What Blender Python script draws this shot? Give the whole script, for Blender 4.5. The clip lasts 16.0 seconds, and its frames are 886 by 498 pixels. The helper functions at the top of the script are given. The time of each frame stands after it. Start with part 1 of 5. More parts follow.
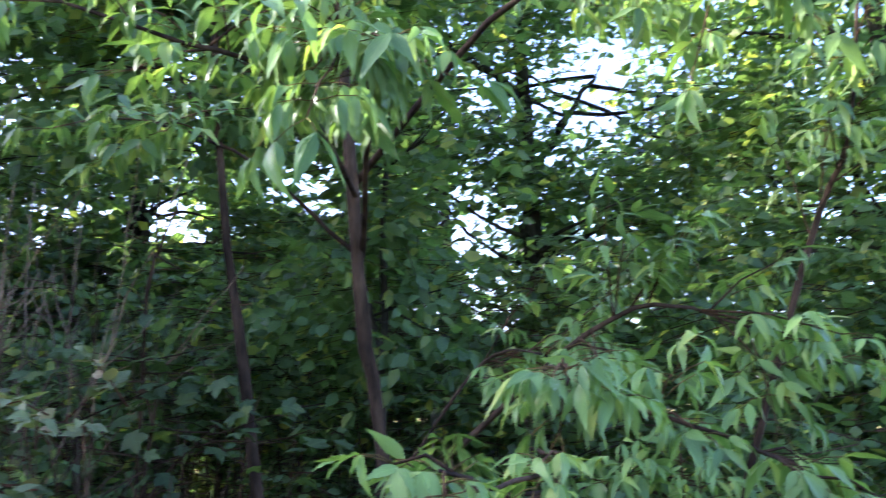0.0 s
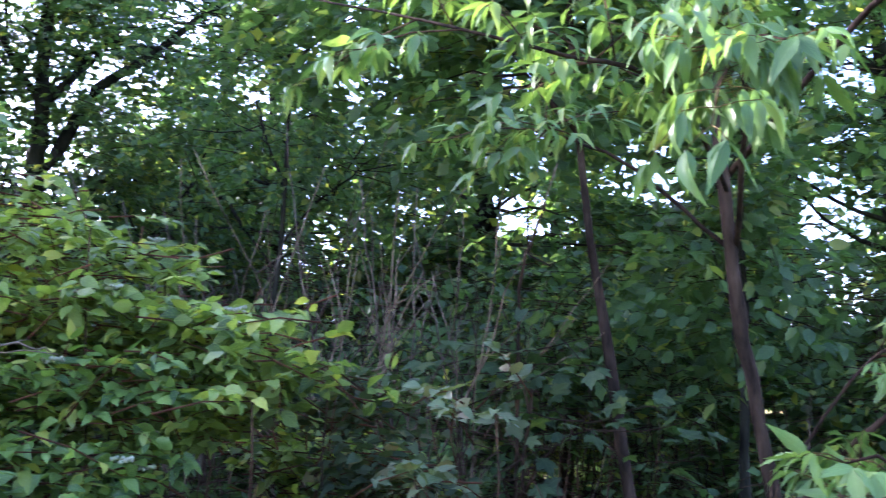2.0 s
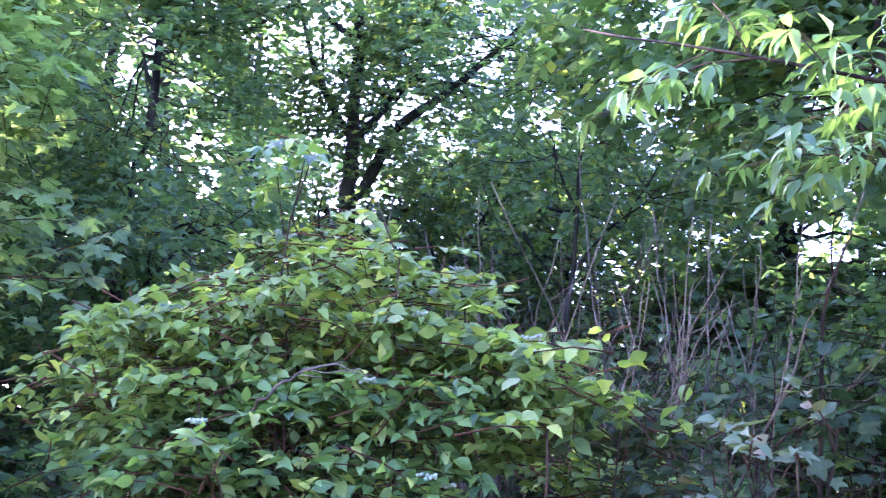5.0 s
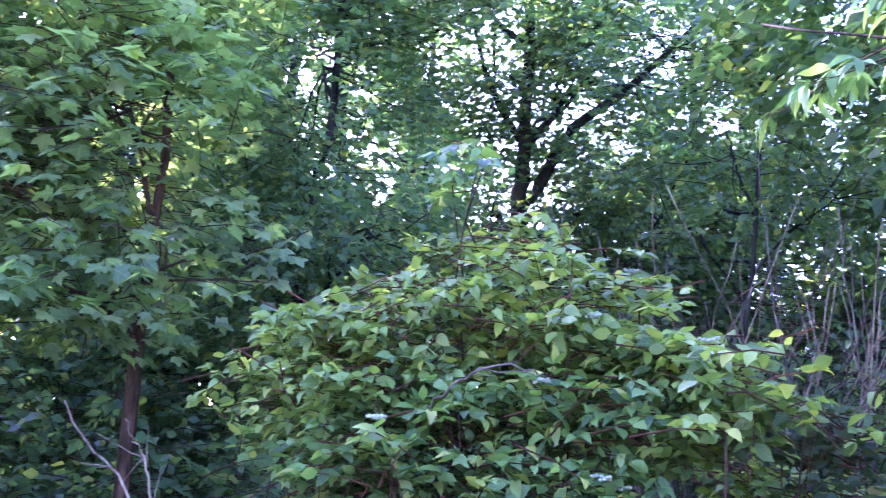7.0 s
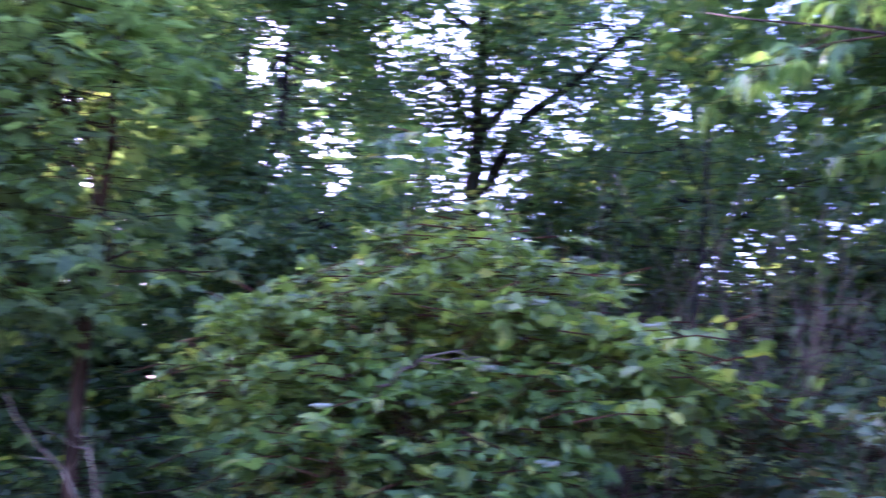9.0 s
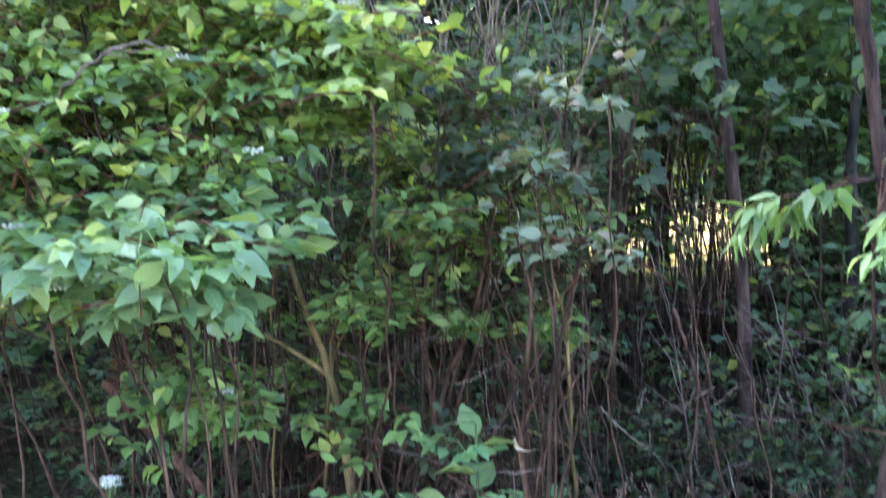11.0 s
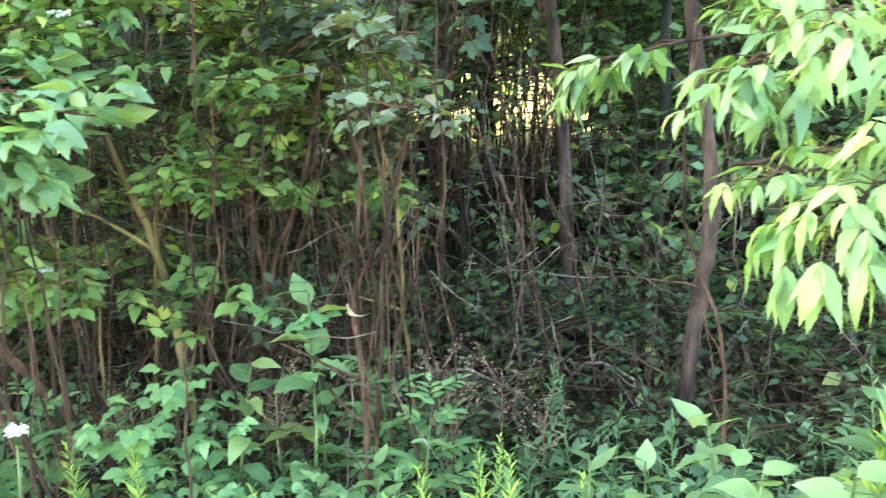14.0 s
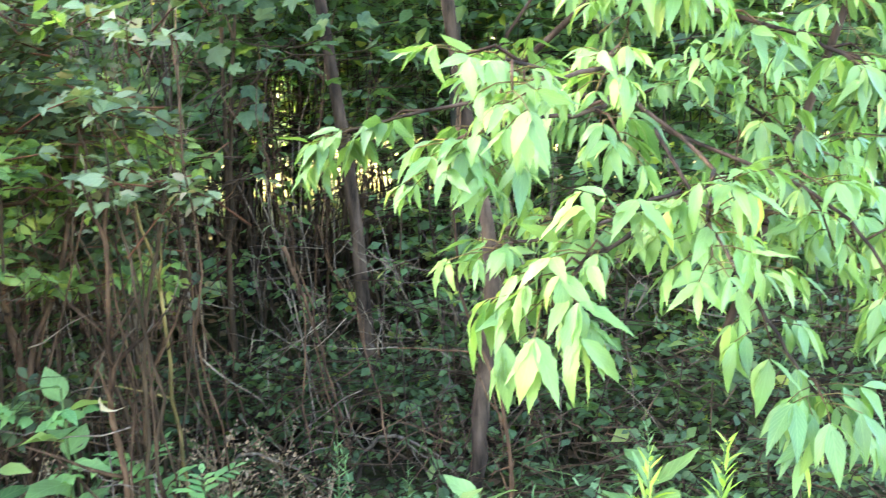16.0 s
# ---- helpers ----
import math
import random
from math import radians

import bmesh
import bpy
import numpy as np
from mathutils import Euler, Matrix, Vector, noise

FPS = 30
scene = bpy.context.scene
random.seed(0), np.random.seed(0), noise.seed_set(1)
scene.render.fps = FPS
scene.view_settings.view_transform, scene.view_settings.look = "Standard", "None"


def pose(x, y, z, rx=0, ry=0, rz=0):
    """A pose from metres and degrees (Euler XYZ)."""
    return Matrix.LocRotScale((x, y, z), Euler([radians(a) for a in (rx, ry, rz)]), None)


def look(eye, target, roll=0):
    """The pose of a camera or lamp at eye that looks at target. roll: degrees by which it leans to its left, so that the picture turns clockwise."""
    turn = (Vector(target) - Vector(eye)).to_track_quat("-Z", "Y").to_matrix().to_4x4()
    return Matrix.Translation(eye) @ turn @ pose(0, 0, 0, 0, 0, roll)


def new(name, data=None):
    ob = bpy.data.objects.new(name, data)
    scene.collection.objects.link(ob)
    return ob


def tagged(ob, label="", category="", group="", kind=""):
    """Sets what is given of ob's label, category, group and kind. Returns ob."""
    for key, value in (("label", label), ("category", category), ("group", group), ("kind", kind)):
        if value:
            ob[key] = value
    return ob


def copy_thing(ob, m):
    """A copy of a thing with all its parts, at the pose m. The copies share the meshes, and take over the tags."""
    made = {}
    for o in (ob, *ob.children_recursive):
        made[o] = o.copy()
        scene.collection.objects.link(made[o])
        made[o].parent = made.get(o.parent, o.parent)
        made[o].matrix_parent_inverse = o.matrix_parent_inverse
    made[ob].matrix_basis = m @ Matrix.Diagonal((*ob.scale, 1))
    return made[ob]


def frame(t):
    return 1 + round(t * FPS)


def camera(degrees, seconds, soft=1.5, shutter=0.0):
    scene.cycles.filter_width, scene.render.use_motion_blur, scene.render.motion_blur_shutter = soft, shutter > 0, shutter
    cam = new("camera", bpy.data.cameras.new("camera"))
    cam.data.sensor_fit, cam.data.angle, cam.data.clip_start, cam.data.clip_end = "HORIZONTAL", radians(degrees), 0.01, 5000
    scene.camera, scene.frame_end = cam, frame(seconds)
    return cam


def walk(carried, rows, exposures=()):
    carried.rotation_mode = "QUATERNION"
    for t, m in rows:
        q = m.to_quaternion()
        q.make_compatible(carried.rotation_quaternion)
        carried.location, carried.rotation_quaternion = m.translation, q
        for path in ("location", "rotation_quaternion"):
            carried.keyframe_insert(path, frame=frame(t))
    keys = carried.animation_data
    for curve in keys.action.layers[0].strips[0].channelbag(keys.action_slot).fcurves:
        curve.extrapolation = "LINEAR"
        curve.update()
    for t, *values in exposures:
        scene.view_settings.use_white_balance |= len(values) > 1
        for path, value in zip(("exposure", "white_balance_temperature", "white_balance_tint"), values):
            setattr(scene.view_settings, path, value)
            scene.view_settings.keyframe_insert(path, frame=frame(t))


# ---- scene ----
cam = camera(47.1, 16.0, soft=1.15, shutter=0.5)

PATH = [
    (0, (-0.000, -0.000, 1.500), (-0.001, 1.975, 1.814), -1.8),
    (0.5, (-0.010, -0.031, 1.507), (-0.193, 1.939, 1.800), -2.5),
    (1, (-0.039, -0.074, 1.508), (-0.388, 1.874, 1.797), -2.3),
    (1.5, (-0.075, -0.098, 1.526), (-0.572, 1.818, 1.811), -1.5),
    (2, (-0.118, -0.116, 1.514), (-0.735, 1.762, 1.816), -0.6),
    (2.5, (-0.137, -0.131, 1.515), (-0.870, 1.703, 1.828), 0.1),
    (3, (-0.138, -0.136, 1.516), (-0.979, 1.650, 1.839), 0.7),
    (3.5, (-0.131, -0.137, 1.519), (-1.061, 1.602, 1.850), 1.1),
    (4, (-0.117, -0.148, 1.525), (-1.117, 1.551, 1.860), 1.5),
    (6.5, (-0.096, -0.179, 1.512), (-1.404, 1.295, 1.851), 3.2),
    (7, (-0.092, -0.185, 1.508), (-1.472, 1.223, 1.843), 3.6),
    (7.5, (-0.079, -0.202, 1.499), (-1.533, 1.130, 1.828), 4.0),
    (8, (-0.049, -0.228, 1.488), (-1.577, 1.022, 1.809), 4.3),
    (8.5, (-0.042, -0.224, 1.483), (-1.585, 1.008, 1.801), 4.4),
    (9, (-0.076, -0.163, 1.504), (-1.397, 1.304, 1.826), 2.9),
    (9.5, (-0.077, -0.134, 1.495), (-1.124, 1.536, 1.834), 1.2),
    (10, (-0.075, -0.161, 1.489), (-0.984, 1.602, 1.746), 0.5),
    (10.2, (-0.089, -0.154, 1.486), (-0.976, 1.632, 1.638), 0.0),
    (12.3, (-0.218, -0.197, 1.466), (-0.856, 1.612, 0.899), -2.3),
    (12.5, (-0.230, -0.191, 1.465), (-0.849, 1.624, 0.894), -2.0),
    (13, (-0.226, -0.181, 1.460), (-0.815, 1.646, 0.900), -1.8),
    (13.5, (-0.199, -0.174, 1.464), (-0.739, 1.675, 0.926), -1.6),
    (14, (-0.146, -0.172, 1.460), (-0.618, 1.703, 0.947), -1.6),
    (14.5, (-0.088, -0.152, 1.459), (-0.494, 1.743, 0.966), -1.9),
    (15, (-0.043, -0.122, 1.456), (-0.380, 1.793, 0.990), -2.1),
    (15.5, (-0.013, -0.101, 1.461), (-0.271, 1.835, 1.029), -2.2),
    (16, (0.007, -0.062, 1.466), (-0.163, 1.888, 1.059), -2.5),
]
EXPOSURES = [(0.0, 3.1, 5150, 32), (1.5, 3.2, 5100, 36), (2.5, 3.5, 4950, 42), (3.5, 3.84, 4800, 50), (4.2, 3.99, 4800, 54), (6.5, 4.09, 4600, 64), (7.0, 3.99, 4600, 64), (7.5, 3.4, 4650, 64), (8.5, 3.22, 4700, 68), (9.0, 3.2, 4700, 68), (9.5, 3.4, 4750, 58), (10.2, 3.8, 4850, 48), (12.3, 5.07, 5900, 29), (16.0, 5.0, 6000, 18)]
walk(cam, [(t, look(eye, target, roll)) for t, eye, target, roll in PATH], EXPOSURES)

# ---- light: a low sun behind the wood, and the open sky ----
SUN_BEARING, SUN_HEIGHT = 80.0, 26.0  # degrees to the left of +y, and above the horizon
world = bpy.data.worlds.new("sky")
scene.world = world
world.use_nodes = True
sky = world.node_tree.nodes.new("ShaderNodeTexSky")
sky.sky_type = "NISHITA"
sky.sun_disc = False
sky.sun_elevation = radians(SUN_HEIGHT)
sky.sun_rotation = radians(-SUN_BEARING)
sky.air_density, sky.dust_density = 1.0, 3.0
world.node_tree.nodes["Background"].inputs["Strength"].default_value = 0.12
world.node_tree.links.new(sky.outputs[0], world.node_tree.nodes["Background"].inputs["Color"])
sun = new("sun", bpy.data.lights.new("sun", "SUN"))
sun.data.energy, sun.data.angle, sun.data.color = 3.5, radians(0.6), (1.0, 0.86, 0.62)
sun_way = Vector((-math.sin(radians(SUN_BEARING)) * math.cos(radians(SUN_HEIGHT)),
                  math.cos(radians(SUN_BEARING)) * math.cos(radians(SUN_HEIGHT)), math.sin(radians(SUN_HEIGHT))))
sun.matrix_world = look(sun_way * 60, (0, 0, 0))


# ---- materials ----
def shader(name):
    m = bpy.data.materials.new(name)
    m.use_nodes = True
    m.node_tree.nodes.clear()
    return m, m.node_tree.nodes, m.node_tree.links


ALBEDO = 0.56  # of the tints below


def leaf_material(name, dark, light, young, veins=7.0, glow=0.35, rough=0.42, spots=0.25, spot=(0.16, 0.10, 0.04)):
    """Leaf: tints vary from leaf to leaf, with paler veins, brown spots, a waxy face and light that shines through."""
    dark, light, young = ([c * ALBEDO for c in tint] for tint in (dark, light, young))
    m, n, k = shader(name)
    out = n.new("ShaderNodeOutputMaterial")
    geo, info, uv = n.new("ShaderNodeNewGeometry"), n.new("ShaderNodeObjectInfo"), n.new("ShaderNodeUVMap")
    uv.uv_map = "leaf"
    add = n.new("ShaderNodeMath"); add.operation = "ADD"
    k.new(geo.outputs["Random Per Island"], add.inputs[0]); k.new(info.outputs["Random"], add.inputs[1])
    one = n.new("ShaderNodeMath"); one.operation = "FRACT"; k.new(add.outputs[0], one.inputs[0])
    ramp = n.new("ShaderNodeValToRGB"); k.new(one.outputs[0], ramp.inputs[0])
    ramp.color_ramp.elements[0].color = (*dark, 1)
    ramp.color_ramp.elements[1].color = (*young, 1)
    for at, c in ((0.55, light), (0.85, light)):
        e = ramp.color_ramp.elements.new(at); e.color = (*c, 1)
    sep = n.new("ShaderNodeSeparateXYZ"); k.new(uv.outputs[0], sep.inputs[0])
    off = n.new("ShaderNodeMath"); off.operation = "SUBTRACT"; off.inputs[1].default_value = 0.5; k.new(sep.outputs[0], off.inputs[0])
    side = n.new("ShaderNodeMath"); side.operation = "ABSOLUTE"; k.new(off.outputs[0], side.inputs[0])
    rib = n.new("ShaderNodeMapRange"); rib.inputs[1].default_value, rib.inputs[2].default_value = 0.0, 0.035
    rib.inputs[3].default_value, rib.inputs[4].default_value = 1.0, 0.0; k.new(side.outputs[0], rib.inputs[0])
    skew = n.new("ShaderNodeMath"); skew.operation = "MULTIPLY_ADD"; skew.inputs[1].default_value = -0.8
    k.new(side.outputs[0], skew.inputs[0]); k.new(sep.outputs[1], skew.inputs[2])
    wave = n.new("ShaderNodeMath"); wave.operation = "MULTIPLY"; wave.inputs[1].default_value = veins * 6.2832; k.new(skew.outputs[0], wave.inputs[0])
    sine = n.new("ShaderNodeMath"); sine.operation = "SINE"; k.new(wave.outputs[0], sine.inputs[0])
    lat = n.new("ShaderNodeMapRange"); lat.inputs[1].default_value, lat.inputs[2].default_value = 0.86, 1.0; k.new(sine.outputs[0], lat.inputs[0])
    vein = n.new("ShaderNodeMath"); vein.operation = "MAXIMUM"; k.new(rib.outputs[0], vein.inputs[0]); k.new(lat.outputs[0], vein.inputs[1])
    pale = n.new("ShaderNodeMixRGB"); pale.blend_type = "MIX"; pale.inputs[2].default_value = (*[min(1, c * 1.7 + 0.02) for c in light], 1)
    fac = n.new("ShaderNodeMath"); fac.operation = "MULTIPLY"; fac.inputs[1].default_value = 0.26; k.new(vein.outputs[0], fac.inputs[0])
    k.new(fac.outputs[0], pale.inputs[0]); k.new(ramp.outputs[0], pale.inputs[1])
    place = n.new("ShaderNodeNewGeometry")
    blot = n.new("ShaderNodeTexNoise"); blot.inputs["Scale"].default_value = 55; blot.inputs["Detail"].default_value = 3; k.new(place.outputs["Position"], blot.inputs["Vector"])
    cut = n.new("ShaderNodeMapRange"); cut.inputs[1].default_value, cut.inputs[2].default_value = 0.66, 0.74; cut.inputs[4].default_value = spots; k.new(blot.outputs["Fac"], cut.inputs[0])
    worn = n.new("ShaderNodeMixRGB"); worn.inputs[2].default_value = (*spot, 1); k.new(cut.outputs[0], worn.inputs[0]); k.new(pale.outputs[0], worn.inputs[1])
    tone = n.new("ShaderNodeTexNoise"); tone.inputs["Scale"].default_value = 9; tone.inputs["Detail"].default_value = 2; k.new(place.outputs["Position"], tone.inputs["Vector"])
    hsv = n.new("ShaderNodeHueSaturation"); k.new(worn.outputs[0], hsv.inputs["Color"])
    val = n.new("ShaderNodeMapRange"); val.inputs[1].default_value, val.inputs[2].default_value = 0.3, 0.7
    val.inputs[3].default_value, val.inputs[4].default_value = 0.75, 1.3; k.new(tone.outputs["Fac"], val.inputs[0]); k.new(val.outputs[0], hsv.inputs["Value"])
    bump = n.new("ShaderNodeBump"); bump.inputs["Strength"].default_value = 0.2; bump.inputs["Distance"].default_value = 0.0015; k.new(vein.outputs[0], bump.inputs["Height"])
    face = n.new("ShaderNodeBsdfPrincipled"); face.inputs["Roughness"].default_value = rough
    face.inputs["Specular IOR Level"].default_value = 0.32
    k.new(hsv.outputs[0], face.inputs["Base Color"]); k.new(bump.outputs[0], face.inputs["Normal"])
    thru = n.new("ShaderNodeBsdfTranslucent")
    warm = n.new("ShaderNodeMixRGB"); warm.blend_type = "MULTIPLY"; warm.inputs[0].default_value = 1; warm.inputs[2].default_value = (1.65, 1.75, 0.65, 1)
    k.new(hsv.outputs[0], warm.inputs[1]); k.new(warm.outputs[0], thru.inputs["Color"])
    mix = n.new("ShaderNodeMixShader"); mix.inputs[0].default_value = glow
    k.new(face.outputs[0], mix.inputs[1]); k.new(thru.outputs[0], mix.inputs[2]); k.new(mix.outputs[0], out.inputs["Surface"])
    return m


def bark_material(name, dark, light, scale=22.0, stretch=0.18, bumpy=0.5):
    """Bark: long fissures, paler ridges and lichen blotches."""
    m, n, k = shader(name)
    out, geo, info = n.new("ShaderNodeOutputMaterial"), n.new("ShaderNodeNewGeometry"), n.new("ShaderNodeObjectInfo")
    mp = n.new("ShaderNodeMapping"); mp.inputs["Scale"].default_value = (1, 1, stretch); k.new(geo.outputs["Position"], mp.inputs[0])
    grain = n.new("ShaderNodeTexNoise"); grain.inputs["Scale"].default_value = scale; grain.inputs["Detail"].default_value = 6; grain.inputs["Roughness"].default_value = 0.7; k.new(mp.outputs[0], grain.inputs["Vector"])
    blot = n.new("ShaderNodeTexNoise"); blot.inputs["Scale"].default_value = 5; blot.inputs["Detail"].default_value = 3; k.new(geo.outputs["Position"], blot.inputs["Vector"])
    ramp = n.new("ShaderNodeValToRGB"); ramp.color_ramp.elements[0].position, ramp.color_ramp.elements[1].position = 0.33, 0.68
    ramp.color_ramp.elements[0].color, ramp.color_ramp.elements[1].color = (*dark, 1), (*light, 1); k.new(grain.outputs["Fac"], ramp.inputs[0])
    val = n.new("ShaderNodeMapRange"); val.inputs[1].default_value, val.inputs[2].default_value = 0.3, 0.7; val.inputs[3].default_value, val.inputs[4].default_value = 0.4, 1.6; k.new(blot.outputs["Fac"], val.inputs[0])
    per = n.new("ShaderNodeMapRange"); per.inputs[3].default_value, per.inputs[4].default_value = 0.7, 1.3; k.new(geo.outputs["Random Per Island"], per.inputs[0])
    mul = n.new("ShaderNodeMath"); mul.operation = "MULTIPLY"; k.new(val.outputs[0], mul.inputs[0]); k.new(per.outputs[0], mul.inputs[1])
    hsv = n.new("ShaderNodeHueSaturation"); k.new(ramp.outputs[0], hsv.inputs["Color"]); k.new(mul.outputs[0], hsv.inputs["Value"])
    bump = n.new("ShaderNodeBump"); bump.inputs["Strength"].default_value = bumpy; bump.inputs["Distance"].default_value = 0.006; k.new(grain.outputs["Fac"], bump.inputs["Height"])
    face = n.new("ShaderNodeBsdfPrincipled"); face.inputs["Roughness"].default_value = 0.85
    face.inputs["Specular IOR Level"].default_value = 0.08
    k.new(hsv.outputs[0], face.inputs["Base Color"]); k.new(bump.outputs[0], face.inputs["Normal"]); k.new(face.outputs[0], out.inputs["Surface"])
    return m


def ground_material():
    m, n, k = shader("leaf_litter")
    out, geo = n.new("ShaderNodeOutputMaterial"), n.new("ShaderNodeNewGeometry")
    a = n.new("ShaderNodeTexNoise"); a.inputs["Scale"].default_value = 1.4; a.inputs["Detail"].default_value = 8; k.new(geo.outputs["Position"], a.inputs["Vector"])
    b = n.new("ShaderNodeTexVoronoi"); b.inputs["Scale"].default_value = 26; k.new(geo.outputs["Position"], b.inputs["Vector"])
    ramp = n.new("ShaderNodeValToRGB"); k.new(a.outputs["Fac"], ramp.inputs[0])
    ramp.color_ramp.elements[0].position, ramp.color_ramp.elements[1].position = 0.35, 0.65
    ramp.color_ramp.elements[0].color, ramp.color_ramp.elements[1].color = (0.022, 0.016, 0.010, 1), (0.045, 0.05, 0.018, 1)
    mix = n.new("ShaderNodeMixRGB"); mix.blend_type = "OVERLAY"; mix.inputs[0].default_value = 0.6; k.new(ramp.outputs[0], mix.inputs[1])
    grey = n.new("ShaderNodeRGBToBW"); k.new(b.outputs["Color"], grey.inputs[0]); k.new(grey.outputs[0], mix.inputs[2])
    # the open meadow beyond the wood is dry grass
    far = n.new("ShaderNodeVectorMath"); far.operation = "LENGTH"; k.new(geo.outputs["Position"], far.inputs[0])
    edge = n.new("ShaderNodeMapRange"); edge.inputs[1].default_value, edge.inputs[2].default_value = 6.8, 8.2; k.new(far.outputs["Value"], edge.inputs[0])
    grass = n.new("ShaderNodeValToRGB"); k.new(a.outputs["Fac"], grass.inputs[0])
    grass.color_ramp.elements[0].color, grass.color_ramp.elements[1].color = (0.13, 0.13, 0.035, 1), (0.34, 0.29, 0.10, 1)
    both = n.new("ShaderNodeMixRGB"); k.new(edge.outputs[0], both.inputs[0]); k.new(mix.outputs[0], both.inputs[1]); k.new(grass.outputs[0], both.inputs[2])
    bump = n.new("ShaderNodeBump"); bump.inputs["Strength"].default_value = 0.8; bump.inputs["Distance"].default_value = 0.03; k.new(b.outputs["Distance"], bump.inputs["Height"])
    face = n.new("ShaderNodeBsdfPrincipled"); face.inputs["Roughness"].default_value = 0.95
    face.inputs["Specular IOR Level"].default_value = 0.05
    k.new(both.outputs[0], face.inputs["Base Color"]); k.new(bump.outputs[0], face.inputs["Normal"]); k.new(face.outputs[0], out.inputs["Surface"])
    return m


ELDER = leaf_material("box_elder_leaf", (0.15, 0.28, 0.08), (0.26, 0.42, 0.11), (0.52, 0.64, 0.15), veins=8, glow=0.31, rough=0.36, spots=0.15)
TENDER = leaf_material("young_box_elder_leaf", (0.19, 0.34, 0.09), (0.30, 0.46, 0.115), (0.56, 0.68, 0.155), veins=8, glow=0.33, rough=0.38, spots=0.12)
DOGWOOD = leaf_material("dogwood_leaf", (0.08, 0.15, 0.045), (0.27, 0.42, 0.09), (0.62, 0.64, 0.12), veins=5, glow=0.38, rough=0.42, spots=0.5)
YELLOWDOG = leaf_material("young_dogwood_leaf", (0.11, 0.18, 0.045), (0.37, 0.50, 0.10), (0.76, 0.76, 0.12), veins=5, glow=0.42, rough=0.42, spots=0.4)
GLOSSYDOG = leaf_material("glossy_dogwood_leaf", (0.13, 0.24, 0.085), (0.29, 0.44, 0.145), (0.52, 0.62, 0.17), veins=5, glow=0.34, rough=0.28, spots=0.35)
# brownish dogwood leaf, its colour also darkened for the shade around it
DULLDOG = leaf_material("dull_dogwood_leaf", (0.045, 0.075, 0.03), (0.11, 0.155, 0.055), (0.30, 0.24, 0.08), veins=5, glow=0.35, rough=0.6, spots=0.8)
PALE = leaf_material("mildewed_leaf", (0.14, 0.20, 0.085), (0.26, 0.32, 0.14), (0.40, 0.30, 0.16), veins=5, glow=0.3, rough=0.5, spots=0.8)
MAPLE = leaf_material("maple_leaf", (0.21, 0.31, 0.13), (0.37, 0.49, 0.19), (0.62, 0.70, 0.22), veins=4, glow=0.6, rough=0.38)
# the bright yellow last tint paints sunlit specks into the crowns
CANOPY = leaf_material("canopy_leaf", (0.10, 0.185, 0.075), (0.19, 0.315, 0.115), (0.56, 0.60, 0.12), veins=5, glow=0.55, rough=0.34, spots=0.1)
# canopy leaf with shade put into its colour
SHADE_DARKENED = leaf_material("shade_darkened_leaf", (0.065, 0.115, 0.045), (0.115, 0.185, 0.065), (0.21, 0.26, 0.075), veins=5, glow=0.45, rough=0.62, spots=0.1)
# brighter, yellower canopy leaf: sunlight painted into the colour
SUN_TINTED = leaf_material("sun_tinted_leaf", (0.20, 0.27, 0.07), (0.36, 0.44, 0.10), (0.62, 0.58, 0.13), veins=5, glow=0.5, rough=0.5, spots=0.1)
HERB = leaf_material("herb_leaf", (0.12, 0.23, 0.09), (0.22, 0.37, 0.14), (0.38, 0.54, 0.18), veins=4, glow=0.35, rough=0.45)
YOUNG = leaf_material("goldenrod_tip", (0.42, 0.62, 0.09), (0.58, 0.80, 0.12), (0.85, 0.92, 0.13), veins=4, glow=0.4, rough=0.5, spots=0.0)
BRAMBLE = leaf_material("bramble_leaf", (0.17, 0.34, 0.11), (0.30, 0.50, 0.16), (0.46, 0.62, 0.18), veins=7, glow=0.35, rough=0.42)
REDTWIG = bark_material("red_twig", (0.03, 0.013, 0.006), (0.11, 0.045, 0.02), scale=60, bumpy=0.1)
PETAL = leaf_material("white_petal", (1.3, 1.28, 1.2), (1.5, 1.5, 1.45), (1.4, 1.2, 1.3), veins=2, glow=0.3, rough=0.6, spots=0.1)
BERRY = leaf_material("berry_skin", (0.45, 0.5, 0.3), (0.65, 0.68, 0.42), (0.4, 0.5, 0.25), veins=1, glow=0.15, rough=0.4, spots=0.2)
DRY = leaf_material("dry_leaf", (0.20, 0.12, 0.06), (0.33, 0.22, 0.12), (0.48, 0.38, 0.22), veins=5, glow=0.2, rough=0.75)
TAN = leaf_material("tan_leaf", (0.8, 0.58, 0.33), (0.95, 0.72, 0.42), (1.1, 0.88, 0.58), veins=5, glow=0.2, rough=0.7)
REDLEAF = leaf_material("red_leaf", (0.70, 0.15, 0.09), (0.9, 0.22, 0.13), (0.9, 0.35, 0.2), veins=5, glow=0.3, rough=0.6)
BARK = bark_material("grey_brown_bark", (0.006, 0.006, 0.004), (0.055, 0.052, 0.033), bumpy=0.9)
REDBARK = bark_material("reddish_bark", (0.008, 0.0055, 0.0035), (0.078, 0.052, 0.033), scale=34, bumpy=0.9)
PALEWOOD = bark_material("pale_dry_stem", (0.08, 0.055, 0.03), (0.30, 0.22, 0.125), scale=50)
STEM = bark_material("brown_stem", (0.012, 0.007, 0.004), (0.115, 0.066, 0.033), scale=45)
OLIVE = bark_material("olive_stem", (0.05, 0.037, 0.011), (0.19, 0.14, 0.045), scale=40)
